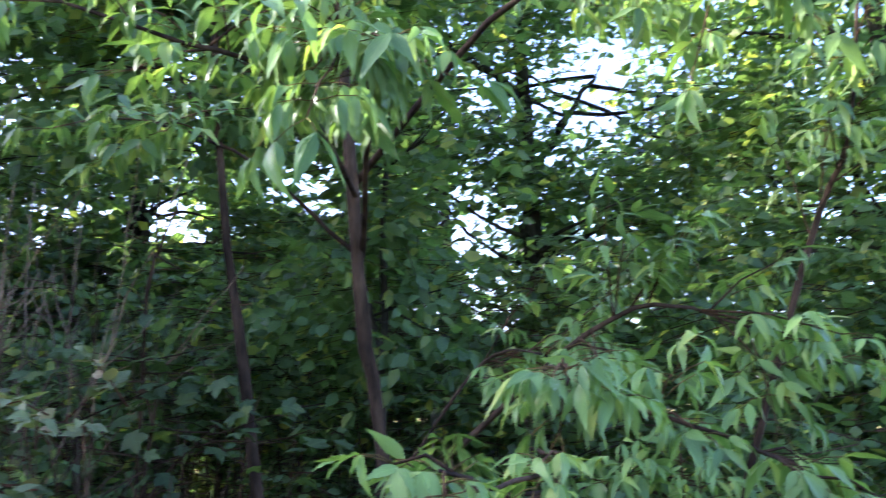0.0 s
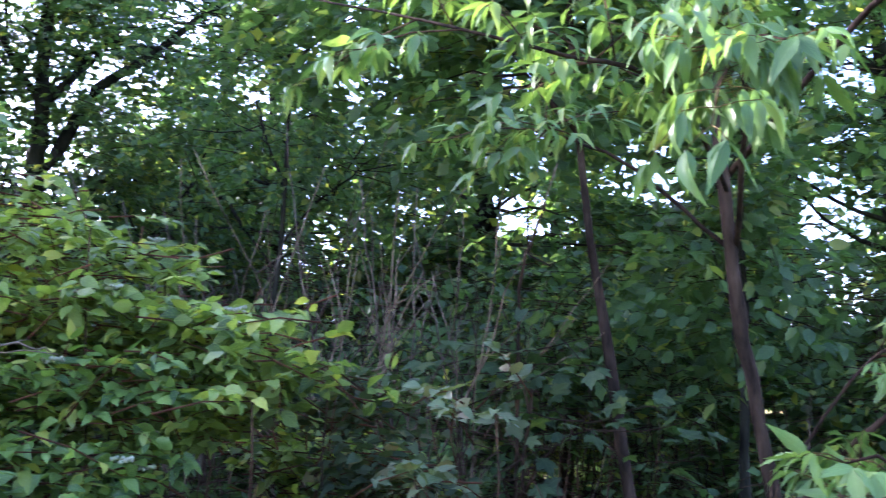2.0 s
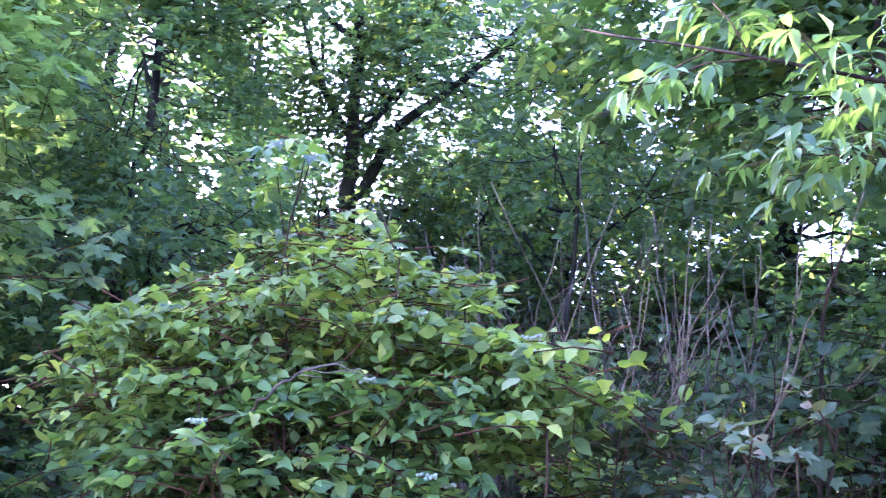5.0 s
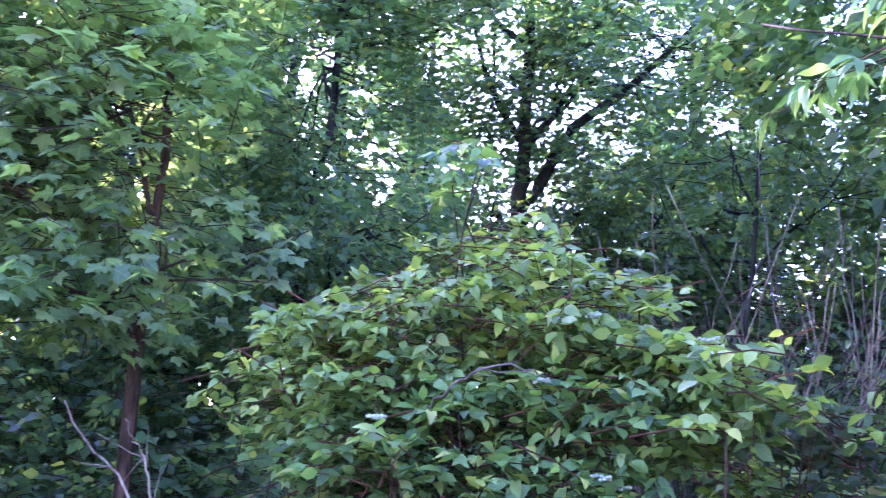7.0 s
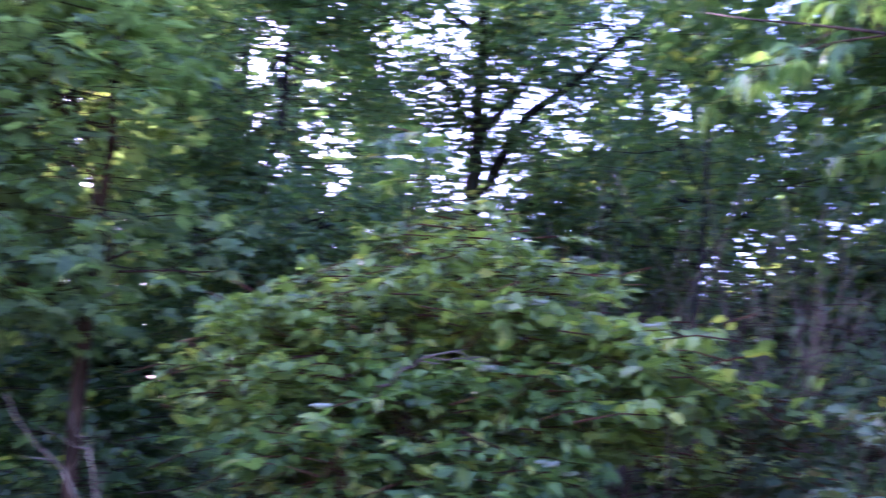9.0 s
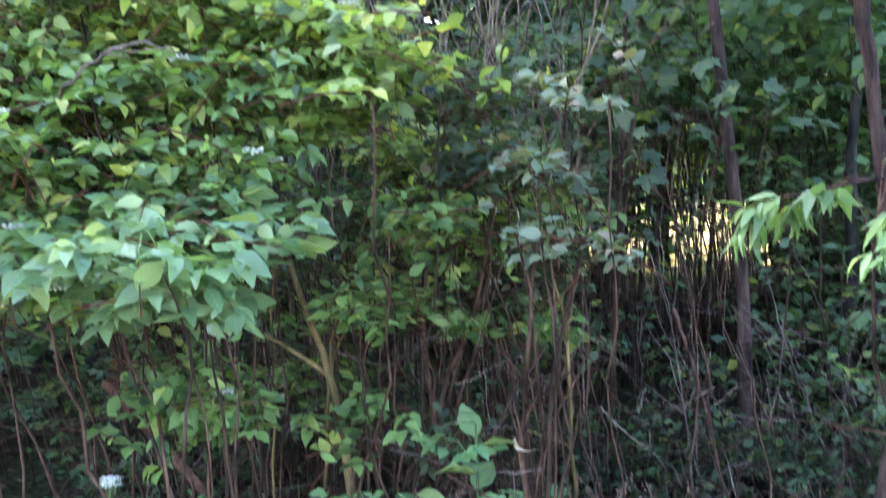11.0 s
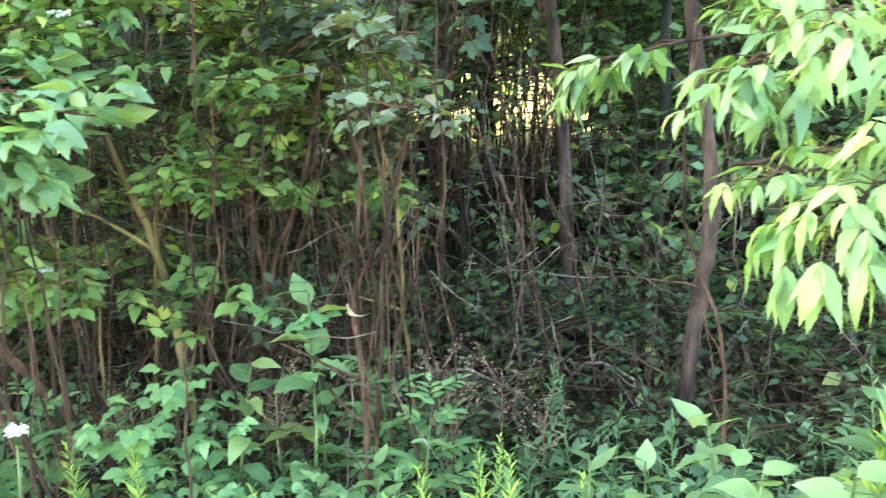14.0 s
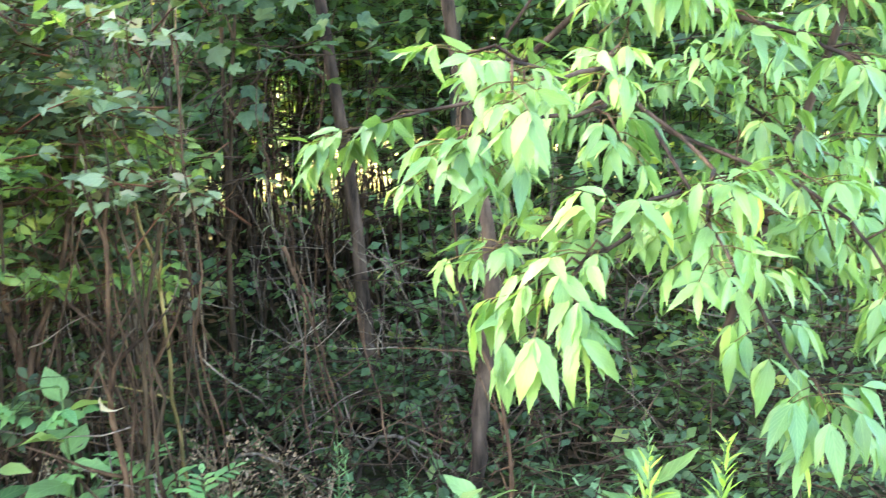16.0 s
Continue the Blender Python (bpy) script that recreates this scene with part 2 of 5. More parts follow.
DEAD = bark_material("bleached_dead_wood", (0.04, 0.03, 0.019), (0.20, 0.155, 0.10), scale=50)
TWIG = bark_material("dark_twig", (0.015, 0.010, 0.0055), (0.07, 0.045, 0.023), scale=50)
GREENSTEM = bark_material("green_stalk", (0.05, 0.085, 0.025), (0.13, 0.17, 0.05), scale=50, bumpy=0.1)
DRYSTEM = bark_material("dry_stalk", (0.10, 0.066, 0.032), (0.30, 0.21, 0.11), scale=60, bumpy=0.2)
SOIL = ground_material()

# ---- tools for plants ----
rng = np.random.default_rng(11)


def unit(v):
    return v / np.maximum(np.linalg.norm(v, axis=-1, keepdims=True), 1e-9)


def rand(n, lo, hi):
    return rng.uniform(lo, hi, n)


def blade(rows, length, width, fold, droop, belly=0.42, tip=1.0, wave=0.0):
    """A leaf along +y with its face up: a mid rib, two folded halves, a drooping tip. Returns points, faces and uv."""
    v, u, ang, y, z = [(0, 0, 0)], [(0.5, 0)], 0.0, 0.0, 0.0
    for i in range(1, rows + 2):
        s = i / (rows + 1)
        y += math.cos(ang) * length / (rows + 1)
        z += math.sin(ang) * length / (rows + 1)
        ang -= droop / (rows + 1)
        if i == rows + 1:
            v.append((0, y, z)); u.append((0.5, 1))
            break
        if s < belly:
            grow = math.sin(math.pi / 2 * s / belly) ** 0.72
        else:
            grow = math.cos(math.pi / 2 * (s - belly) / (1 - belly)) ** tip
        half = width / 2 * grow * (1 + wave * math.cos(i * math.pi))
        lift = half * fold * (1 + 0.45 * math.sin(i * 2.1 + width * 40))
        v += [(-half, y - 0.06 * half, z + lift), (0, y, z), (half, y + 0.06 * half, z + lift)]
        u += [(0.5 - 0.5 * grow, s), (0.5, s), (0.5 + 0.5 * grow, s)]
    f = [(0, 2, 1), (0, 3, 2)]
    for i in range(rows - 1):
        a, b = 1 + 3 * i, 4 + 3 * i
        f += [(a, a + 1, b + 1, b), (a + 1, a + 2, b + 2, b + 1)]
    a, e = 1 + 3 * (rows - 1), len(v) - 1
    f += [(a, a + 1, e), (a + 1, a + 2, e)]
    return np.array(v, float), f, np.array(u, float)


def lobed(size, droop=0.25, depth=0.5):
    """A five-lobed maple leaf, cupped, on a short stalk."""
    pts = [(0, 0.0)]
    lobes = ((-118, 0.52), (-60, 0.86), (0, 1.0), (60, 0.86), (118, 0.52))
    ring = []
    for i, (a, r) in enumerate(lobes):
        for da, q in ((-24, 0.66), (-11, 0.80), (0, 1.0), (11, 0.80), (24, 0.66)):
            ring.append((a + da, r * q))
        if i < 4:
            ring.append(((a + lobes[i + 1][0]) / 2, 0.50 + 0.1 * (1 - depth)))
    v, u = [(0, 0, 0)], [(0.5, 0.0)]
    for a, r in ring:
        x, y = math.sin(radians(a)) * r * 0.62, 0.30 + math.cos(radians(a)) * r * 0.62
        v.append((x * size, y * size, (0.10 * abs(x) - droop * r * r * 0.35) * size)); u.append((0.5 + x * 0.8, min(1, max(0, y))))
    v.append((0, 0.30 * size, 0.0)); u.append((0.5, 0.3))
    c, n = len(v) - 1, len(ring)
    f = [(c, 1 + i + 1, 1 + i) for i in range(n - 1)] + [(c, 1, n)]
    f += [(0, c, n), (0, 1, c)]
    return np.array(v, float), f[:n - 1] + f[n - 1:n], np.array(u, float)


def set_mesh(name, verts, loops, sizes, uvs, material, smooth=True):
    me = bpy.data.meshes.new(name)
    me.vertices.add(len(verts)); me.vertices.foreach_set("co", np.ascontiguousarray(verts, np.float32).ravel())
    me.loops.add(len(loops)); me.loops.foreach_set("vertex_index", np.ascontiguousarray(loops, np.int32))
    me.polygons.add(len(sizes))
    me.polygons.foreach_set("loop_start", np.r_[0, np.cumsum(sizes)[:-1]].astype(np.int32))
    me.polygons.foreach_set("use_smooth", np.full(len(sizes), smooth))
    if uvs is not None:
        me.uv_layers.new(name="leaf").data.foreach_set("uv", np.ascontiguousarray(uvs, np.float32).ravel())
    me.materials.append(material)
    me.update(calc_edges=True)
    me.validate()
    return me


def turns(way, face):
    """Turns that lay a leaf's +y along way and its +z near face."""
    y = unit(way)
    x = unit(np.cross(y, face))
    return np.stack([x, y, np.cross(x, y)], -1)


def leaf_mesh(name, shapes, leaves, material):
    """All leaves as one mesh. leaves: places, ways, faces, sizes."""
    pos, way, face, size = leaves
    R, pick = turns(way, face), rng.integers(0, len(shapes), len(pos))
    V, L, S, U, base = [], [], [], [], 0
    for i, (v, f, u) in enumerate(shapes):
        k = pick == i
        n = int(k.sum())
        if not n:
            continue
        co = np.einsum("nij,vj->nvi", R[k] * size[k][:, None, None], v) + pos[k][:, None]
        flat = np.concatenate([np.array(q) for q in f])
        V.append(co.reshape(-1, 3))
        L.append((flat[None] + (np.arange(n) * len(v))[:, None] + base).ravel())
        S.append(np.tile([len(q) for q in f], n)); U.append(np.tile(u[flat], (n, 1)))
        base += n * len(v)
    return set_mesh(name, np.concatenate(V), np.concatenate(L), np.concatenate(S), np.concatenate(U), material)


def leaf_pieces(name, shapes, leaves, material, parent):
    """Each leaf an object of its own; alike leaves share a mesh."""
    meshes = [set_mesh(name, v, np.concatenate([np.array(q) for q in f]), np.array([len(q) for q in f]), u[np.concatenate([np.array(q) for q in f])], material) for v, f, u in shapes]
    pos, way, face, size = leaves
    R = turns(way, face)
    for i in range(len(pos)):
        ob = new(name, meshes[int(rng.integers(0, len(meshes)))])
        m = Matrix(R[i].tolist()).to_4x4() @ Matrix.Scale(float(size[i]), 4)
        m.translation = pos[i].tolist()
        ob.parent = parent
        ob.matrix_basis = m


def tubes(name, lines, radii, material, sides=5):
    """Bent round rods, one per polyline: lines (M, K, 3), radii (M, K)."""
    lines, radii = np.asarray(lines, float), np.asarray(radii, float)
    M, K = lines.shape[:2]
    way = unit(np.gradient(lines, axis=1))
    ref = np.where(np.abs(way[..., 2:3]) > 0.85, [1.0, 0, 0], [0, 0, 1.0])
    a = unit(np.cross(way, ref)); b = np.cross(way, a)
    ang = np.arange(sides) * 2 * np.pi / sides
    ring = lines[:, :, None] + radii[:, :, None, None] * (np.cos(ang)[:, None] * a[:, :, None] + np.sin(ang)[:, None] * b[:, :, None])
    i = np.arange(K - 1)[:, None] * sides; j = np.arange(sides)[None]; j2 = (j + 1) % sides
    quad = np.stack([i + j, i + j2, i + sides + j2, i + sides + j], -1).reshape(-1, 4)
    caps = np.stack([np.arange(sides)[::-1], (K - 1) * sides + np.arange(sides)])
    one = np.concatenate([quad.ravel(), caps.ravel()])
    size = np.r_[np.full(len(quad), 4), [sides, sides]]
    loops = (one[None] + (np.arange(M) * K * sides)[:, None]).ravel()
    return set_mesh(name, ring.reshape(-1, 3), loops, np.tile(size, M), None, material)


def bend(a, b, n, sway=0.05, sag=0.0):
    """A crooked line from a to b."""
    a, b = np.array(a, float), np.array(b, float)
    s = np.linspace(0, 1, n)[:, None]
    d = np.linalg.norm(b - a)
    off = np.cumsum(rng.normal(0, 1, (n, 3)), 0)
    off -= off[0] + (off[-1] - off[0]) * s
    return a + (b - a) * s + off * sway * d / max(n, 2) ** 0.5 + np.array([0, 0, 1.0]) * (-sag * d) * 4 * s * (1 - s)


def through_points(points, n, sway=0.01):
    """A smooth line through a few points."""
    p = np.array(points, float)
    t = np.linspace(0, len(p) - 1, n)
    q = np.vstack([2 * p[0] - p[1], p, 2 * p[-1] - p[-2]])
    i = np.minimum(t.astype(int), len(p) - 2); f = (t - i)[:, None]
    a, b, c, d = q[i], q[i + 1], q[i + 2], q[i + 3]
    out = 0.5 * (2 * b + (c - a) * f + (2 * a - 5 * b + 4 * c - d) * f ** 2 + (3 * b - a - 3 * c + d) * f ** 3)
    return out + rng.normal(0, sway, out.shape) * np.r_[0, np.ones(n - 1)][:, None]


STUFF = ("twig_mass", "bough_mass", "stalk_mass", "stem_mass", "foliage", "crown", "seed_mass")


def part(name, me, parent, label=""):
    ob = new(name, me)
    me.name = name
    ob.parent = parent
    if name in STUFF:
        tagged(ob, kind="stuff")
    return tagged(ob, label) if label else ob


SEEN = {}


def thing(name, label, category, group="", kind=""):
    global rng
    SEEN[label] = SEEN.get(label, 0) + 1
    rng = np.random.default_rng(sum(ord(c) * (i + 7) for i, c in enumerate(label)) + 100003 * SEEN[label])
    return tagged(new(name), label, category, group, kind)


def join(groups):
    return tuple(np.concatenate([g[i] for g in groups]) for i in range(4))


def take(leaves, k):
    return tuple(a[k] for a in leaves)


def in_blobs(blobs, n, shell=0.35, patchy=0.0, scale=1.6):
    """Places in soft ellipsoids (x, y, z, rx, ry, rz), fuller towards their skin, thinned in patches."""
    blobs = np.array(blobs, float)
    share = blobs[:, 3] * blobs[:, 4] * blobs[:, 5]
    share = (share ** 0.8) / (share ** 0.8).sum()
    out = []
    have = 0
    while have < n:
        pick = rng.choice(len(blobs), n, p=share)
        d = unit(rng.normal(0, 1, (n, 3)))
        r = rng.uniform(shell, 1.0, n) ** 0.6
        p = blobs[pick, :3] + d * r[:, None] * blobs[pick, 3:]
        keep = np.ones(n, bool)
        if patchy:
            dens = np.array([noise.noise(Vector((q * scale).tolist())) for q in p]) + 0.5
            keep &= rng.uniform(0, 1, n) < 1 - patchy * (1 - np.clip(dens * 1.6 - 0.3, 0, 1))
        out.append(p[keep]); have += int(keep.sum())
    return np.concatenate(out)[:n]


def clumps(blobs, n, each=13, wide=0.075, high=0.03, shell=0.25):
    """Places gathered in flat tiers, with gaps between them."""
    centres = in_blobs(blobs, max(3, n // each), shell)
    pick = rng.integers(0, len(centres), n)
    return centres[pick] + rng.normal(0, 1, (n, 3)) * [wide, wide, high]


EYE = np.array([-0.1, -0.1, 1.5])  # about where the camera stands


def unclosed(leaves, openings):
    """Leaves left after thinning those that cover the openings as the camera sees them from EYE."""
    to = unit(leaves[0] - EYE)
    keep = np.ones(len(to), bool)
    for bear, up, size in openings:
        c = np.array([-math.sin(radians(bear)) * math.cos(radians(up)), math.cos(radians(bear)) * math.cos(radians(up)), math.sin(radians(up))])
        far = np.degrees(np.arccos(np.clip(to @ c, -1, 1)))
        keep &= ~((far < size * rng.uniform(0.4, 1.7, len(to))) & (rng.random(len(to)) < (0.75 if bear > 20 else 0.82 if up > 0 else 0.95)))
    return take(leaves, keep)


def sprays(tips, length, nodes, size, flat=0.3, droop=0.25, outward=None, pair=True, spread=1.0, tilt=0.4, front=0.0):
    """Leafy twigs that end at tips: the twig lines, and leaves in pairs along them."""
    n = len(tips)
    way = rng.normal(0, 1, (n, 3)) * [1, 1, flat]
    if outward is not None:
        way += unit(outward) * 1.2
    way = unit(way)
    long = rand(n, *length)
    root = tips - way * long[:, None] + np.array([0, 0, 0.10]) * long[:, None]
    mid = (root + tips) / 2 + np.array([0, 0, 0.06]) * long[:, None]
    lines = np.stack([root, mid, tips], 1)
    up = np.array([0, 0, 1.0])
    groups = []
    for j in range(nodes):
        s = 0.25 + 0.75 * (j + 1) / nodes
        at = root + (tips - root) * s + up * (0.24 * long * s * (1 - s))[:, None]
        side = unit(np.cross(way, up + rng.normal(0, 0.2, (n, 3))))
        for sign in ((1, -1) if pair else ((1 if j % 2 else -1),)):
            w = unit(way * rand(n, 0.3, 0.9)[:, None] + side * (sign * spread * rand(n, 0.5, 1.1))[:, None] - up * (droop * rand(n, 0.2, 1.8))[:, None])
            face = up + rng.normal(0, tilt, (n, 3)) - w * 0.2 + unit(EYE - at) * front
            groups.append((at + rng.normal(0, 0.004, (n, 3)), w, face, rand(n, *size)))
    w = unit(way - up * (droop * rand(n, 0.3, 1.5))[:, None])
    groups.append((tips, w, up + rng.normal(0, tilt, (n, 3)) + unit(EYE - tips) * front, rand(n, *size)))
    return lines, join(groups)

# ---- the shapes of leaves ----
ELDER_LEAF = [blade(9, 1.0, w, f, d, 0.34, 1.3, 0.07) for w, f, d in ((0.25, 0.35, 0.9), (0.31, 0.25, 0.5), (0.22, 0.5, 1.4), (0.28, 0.3, 0.2), (0.26, 0.4, -0.3), (0.33, 0.2, 0.8))]
DOG_LEAF = [blade(6, 1.0, w, f, d, 0.40, 1.1, 0.02) for w, f, d in ((0.52, 0.25, 0.9), (0.58, 0.12, 0.5), (0.47, 0.45, 1.3), (0.54, 0.3, 0.2), (0.50, 0.2, -0.3), (0.44, 0.6, 0.7))]
ELDER_MASS_LEAF = [blade(4, 1.0, w, f, d, 0.34, 1.3, 0.05) for w, f, d in ((0.25, 0.35, 0.9), (0.31, 0.25, 0.5), (0.22, 0.5, 1.4), (0.28, 0.3, 0.2))]
DOG_MASS_LEAF = [blade(3, 1.0, w, f, d, 0.40, 1.1) for w, f, d in ((0.52, 0.25, 0.9), (0.58, 0.12, 0.5), (0.47, 0.45, 1.3), (0.54, 0.3, 0.2), (0.50, 0.2, -0.3))]
FAR_LEAF = [blade(2, 1.0, w, f, d, 0.42, 0.9) for w, f, d in ((0.55, 0.2, 0.5), (0.62, 0.1, 0.2), (0.48, 0.35, 0.8))]
SPECK_LEAF = [blade(1, 1.0, w, f, d, 0.45, 1.0) for w, f, d in ((0.55, 0.2, 0.5), (0.66, 0.1, 0.3), (0.48, 0.35, 0.8))]
MAPLE_LEAF = [lobed(1.0, d) for d in (0.1, 0.35, 0.6)]
HERB_LEAF = [blade(3, 1.0, w, f, d, 0.4, 1.0) for w, f, d in ((0.16, 0.3, 0.5), (0.20, 0.2, 0.9), (0.14, 0.4, 0.2))]
BRAMBLE_LEAF = [blade(8, 1.0, w, f, d, 0.38, 1.0, 0.09) for w, f, d in ((0.62, 0.2, 0.5), (0.56, 0.4, 0.9), (0.68, 0.15, 0.3))]
PETAL_LEAF = [blade(1, 1.0, w, 0.1, 0.3, 0.6, 0.6) for w in (0.8, 1.0)]

# Openings through the canopy, placed to fit the camera's view: bearing to the left of north, height, width, in degrees.
VIEW_OPENINGS = ((22.7, 17.2, 2.0), (14.1, 18.2, 1.1), (14.6, 10.8, 1.2), (12.6, 15.3, 1.1), (-3.4, 17.6, 1.9), (-8.7, 16.5, 2.7), (-11.0, 18.3, 1.6),
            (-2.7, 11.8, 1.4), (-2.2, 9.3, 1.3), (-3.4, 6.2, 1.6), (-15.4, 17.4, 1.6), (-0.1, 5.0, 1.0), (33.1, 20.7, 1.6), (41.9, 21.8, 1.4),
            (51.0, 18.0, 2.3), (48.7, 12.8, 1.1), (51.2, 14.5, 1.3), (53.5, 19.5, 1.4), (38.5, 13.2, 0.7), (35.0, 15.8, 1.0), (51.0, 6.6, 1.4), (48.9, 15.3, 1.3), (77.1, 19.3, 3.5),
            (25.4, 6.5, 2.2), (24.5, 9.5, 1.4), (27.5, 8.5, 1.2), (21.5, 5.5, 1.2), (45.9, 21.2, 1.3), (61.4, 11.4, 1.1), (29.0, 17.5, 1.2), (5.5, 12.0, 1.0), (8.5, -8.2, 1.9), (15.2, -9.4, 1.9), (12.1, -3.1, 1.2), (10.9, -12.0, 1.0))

VIEW_OPENINGS = tuple((bear, up, (1.0 if bear > 20 else 1.32 if up > 0 else 2.0) * size) for bear, up, size in VIEW_OPENINGS)

# ---- ground: one sheet from the verge to the horizon, rising a little towards the wood ----
def ground_height(x, y):
    return 0.16 * min(1.0, max(0.0, (y - 0.6) / 1.8)) + 0.03 * noise.noise(Vector((x * 1.3, y * 1.3, 0.0)))


def build_ground():
    bm = bmesh.new()
    xs = [-900, -200, -60, -25, -14] + [-10 + 0.4 * i for i in range(51)] + [14, 25, 60, 200, 900]
    ys = [-900, -200, -60, -20, -8] + [-4 + 0.4 * i for i in range(46)] + [18, 30, 60, 200, 900]
    grid = [[bm.verts.new((x, y, ground_height(x, y) if abs(x) < 12 and -5 < y < 16 else (0.16 if y > 0 else 0.0))) for x in xs] for y in ys]
    for j in range(len(ys) - 1):
        for i in range(len(xs) - 1):
            bm.faces.new((grid[j][i], grid[j][i + 1], grid[j + 1][i + 1], grid[j + 1][i])).smooth = True
    me = bpy.data.meshes.new("ground"); bm.to_mesh(me); bm.free()
    me.materials.append(SOIL)
    tagged(new("ground", me), "dark leaf litter and soil under the wood, dry meadow beyond", "ground", kind="structure")


build_ground()


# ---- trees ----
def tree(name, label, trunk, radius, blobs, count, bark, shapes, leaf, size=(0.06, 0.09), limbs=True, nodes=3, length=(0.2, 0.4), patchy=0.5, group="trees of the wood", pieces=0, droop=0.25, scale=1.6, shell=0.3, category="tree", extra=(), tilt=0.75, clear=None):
    """A tree: a tapered crooked trunk through a few points, a limb to each part of the crown, leafy twigs in the crown."""
    t = thing(name, label, category, group)
    line = through_points(trunk, 14, radius * 0.2)
    part("trunk", tubes("trunk", line[None], (radius * np.linspace(1.0, 0.35, 14) * (1 + 0.06 * rng.normal(0, 1, 14)))[None], bark, 10), t)
    for b in blobs if limbs else ():
        below = line[line[:, 2] < b[2] - 0.1]
        root = below[np.argmin(np.linalg.norm((below - b[:3]) * [1, 1, 1.6], axis=1))] if len(below) else line[len(line) // 2]
        aim = np.array(b[:3]) + [0, 0, 0.2 * b[5]]
        part("limb", tubes("limb", bend(root, aim, 8, 0.06, -0.04)[None], (np.linspace(0.42, 0.12, 8) * radius)[None], bark, 6), t)
        ends = np.array(b[:3]) + unit(rng.normal(0, 1, (7, 3))) * np.array(b[3:]) * 0.85
        boughs = np.stack([bend(root + (aim - root) * rng.uniform(0.5, 1.0), e, 6, 0.08) for e in ends])
        part("bough_mass", tubes("bough_mass", boughs, np.tile(np.linspace(0.20, 0.06, 6) * radius, (len(ends), 1)), bark, 5), t)
    for points, r in extra:
        part("limb", tubes("limb", through_points(points, 12, r * 0.2)[None], np.linspace(r, r * 0.3, 12)[None], bark, 8), t)
    tips = in_blobs(blobs, count, shell, patchy, scale)
    middle = np.array([b[:3] for b in blobs]).mean(0)
    lines, leaves = sprays(tips, length, nodes, size, 0.35, droop, (tips - middle) * [1, 1, 0.3], tilt=tilt, front=0.0 if pieces else 0.3)
    leaves = unclosed(leaves, VIEW_OPENINGS if clear is None else clear)
    if not pieces:
        lines = lines[::5, ::2]
    part("twig_mass", tubes("twig_mass", lines, np.tile(np.linspace(0.0026, 0.001, lines.shape[1]), (len(lines), 1)), TWIG, 3), t)
    if pieces:
        near = np.argsort(np.linalg.norm(leaves[0] - EYE, axis=1))
        leaf_pieces("leaf", shapes, take(leaves, near[:pieces]), leaf, t)
        leaves = take(leaves, near[pieces:])
    tagged(part("crown", leaf_mesh("crown", shapes, leaves, leaf), t), kind="stuff")
    return t


FAR = dict(shapes=SPECK_LEAF, leaf=CANOPY, bark=BARK)
FORK = [([(-4.02, 4.46, 2.75), (-3.73, 4.53, 3.25), (-3.5, 4.7, 3.5), (-3.2, 4.9, 3.85), (-2.9, 5.1, 4.3)], 0.04), ([(-3.97, 4.4, 3.2), (-4.1, 4.2, 3.6), (-4.2, 4.0, 4.3)], 0.025)]
tree("forked_tree", "dark forked tree with a leaning limb and dense crown", [(-4.05, 4.5, 0.15), (-4.02, 4.46, 2.7), (-3.96, 4.4, 3.3), (-3.9, 4.3, 5.2)], 0.07,
     [(-3.6, 4.6, 3.5, 1.1, 0.8, 0.7), (-4.3, 4.2, 4.0, 1.0, 0.8, 0.8), (-3.3, 5.0, 4.2, 1.2, 0.8, 0.8), (-4.2, 4.6, 2.4, 0.9, 0.6, 0.6), (-3.0, 4.9, 2.6, 0.9, 0.6, 0.7), (-4.7, 5.0, 2.9, 0.6, 0.3, 0.4), (-3.9, 5.2, 2.9, 0.5, 0.3, 0.4)], 5200, size=(0.043, 0.068), scale=3.5, extra=FORK, **FAR)
tree("shading_tree", "slim tree with a dense dark green crown behind the dead stems", [(-2.15, 3.85, 0.15), (-2.2, 3.8, 1.6), (-2.12, 3.8, 2.6), (-2.2, 3.9, 4.0)], 0.019,
     [(-2.25, 3.75, 2.75, 0.65, 0.45, 0.45), (-1.85, 3.95, 3.2, 0.7, 0.45, 0.45), (-2.6, 3.8, 3.35, 0.6, 0.45, 0.4), (-1.75, 3.9, 2.5, 0.55, 0.4, 0.4)], 600, size=(0.034, 0.056), scale=3.5, patchy=0.7, bark=BARK, shapes=FAR_LEAF, leaf=CANOPY)
tree("slender_tree", "slender grey-brown tree with a leafy crown", [(-0.55, 3.3, 0.15), (-0.58, 3.28, 0.9), (-0.67, 3.3, 1.75), (-0.72, 3.26, 2.3), (-0.85, 3.3, 4.6)], 0.027,
     [(-1.0, 3.4, 2.7, 0.7, 0.5, 0.45), (-0.4, 3.6, 3.3, 0.9, 0.6, 0.7), (-1.5, 3.5, 3.3, 0.8, 0.6, 0.7)], 1500, size=(0.06, 0.09), bark=REDBARK, shapes=SPECK_LEAF, leaf=CANOPY)
tree("leaning_tree", "dark leaning tree behind the shrubs, thin crown", [(-4.3, 3.0, 0.15), (-4.14, 2.94, 2.5), (-4.0, 2.93, 2.95), (-3.9, 2.85, 5.0)], 0.036,
     [(-4.2, 3.0, 3.2, 0.8, 0.7, 0.7), (-3.8, 3.2, 3.9, 0.9, 0.7, 0.6), (-4.6, 2.8, 2.3, 0.7, 0.6, 0.6), (-3.6, 2.9, 2.3, 0.5, 0.5, 0.4)], 3000, size=(0.042, 0.066), scale=3.5, **FAR)
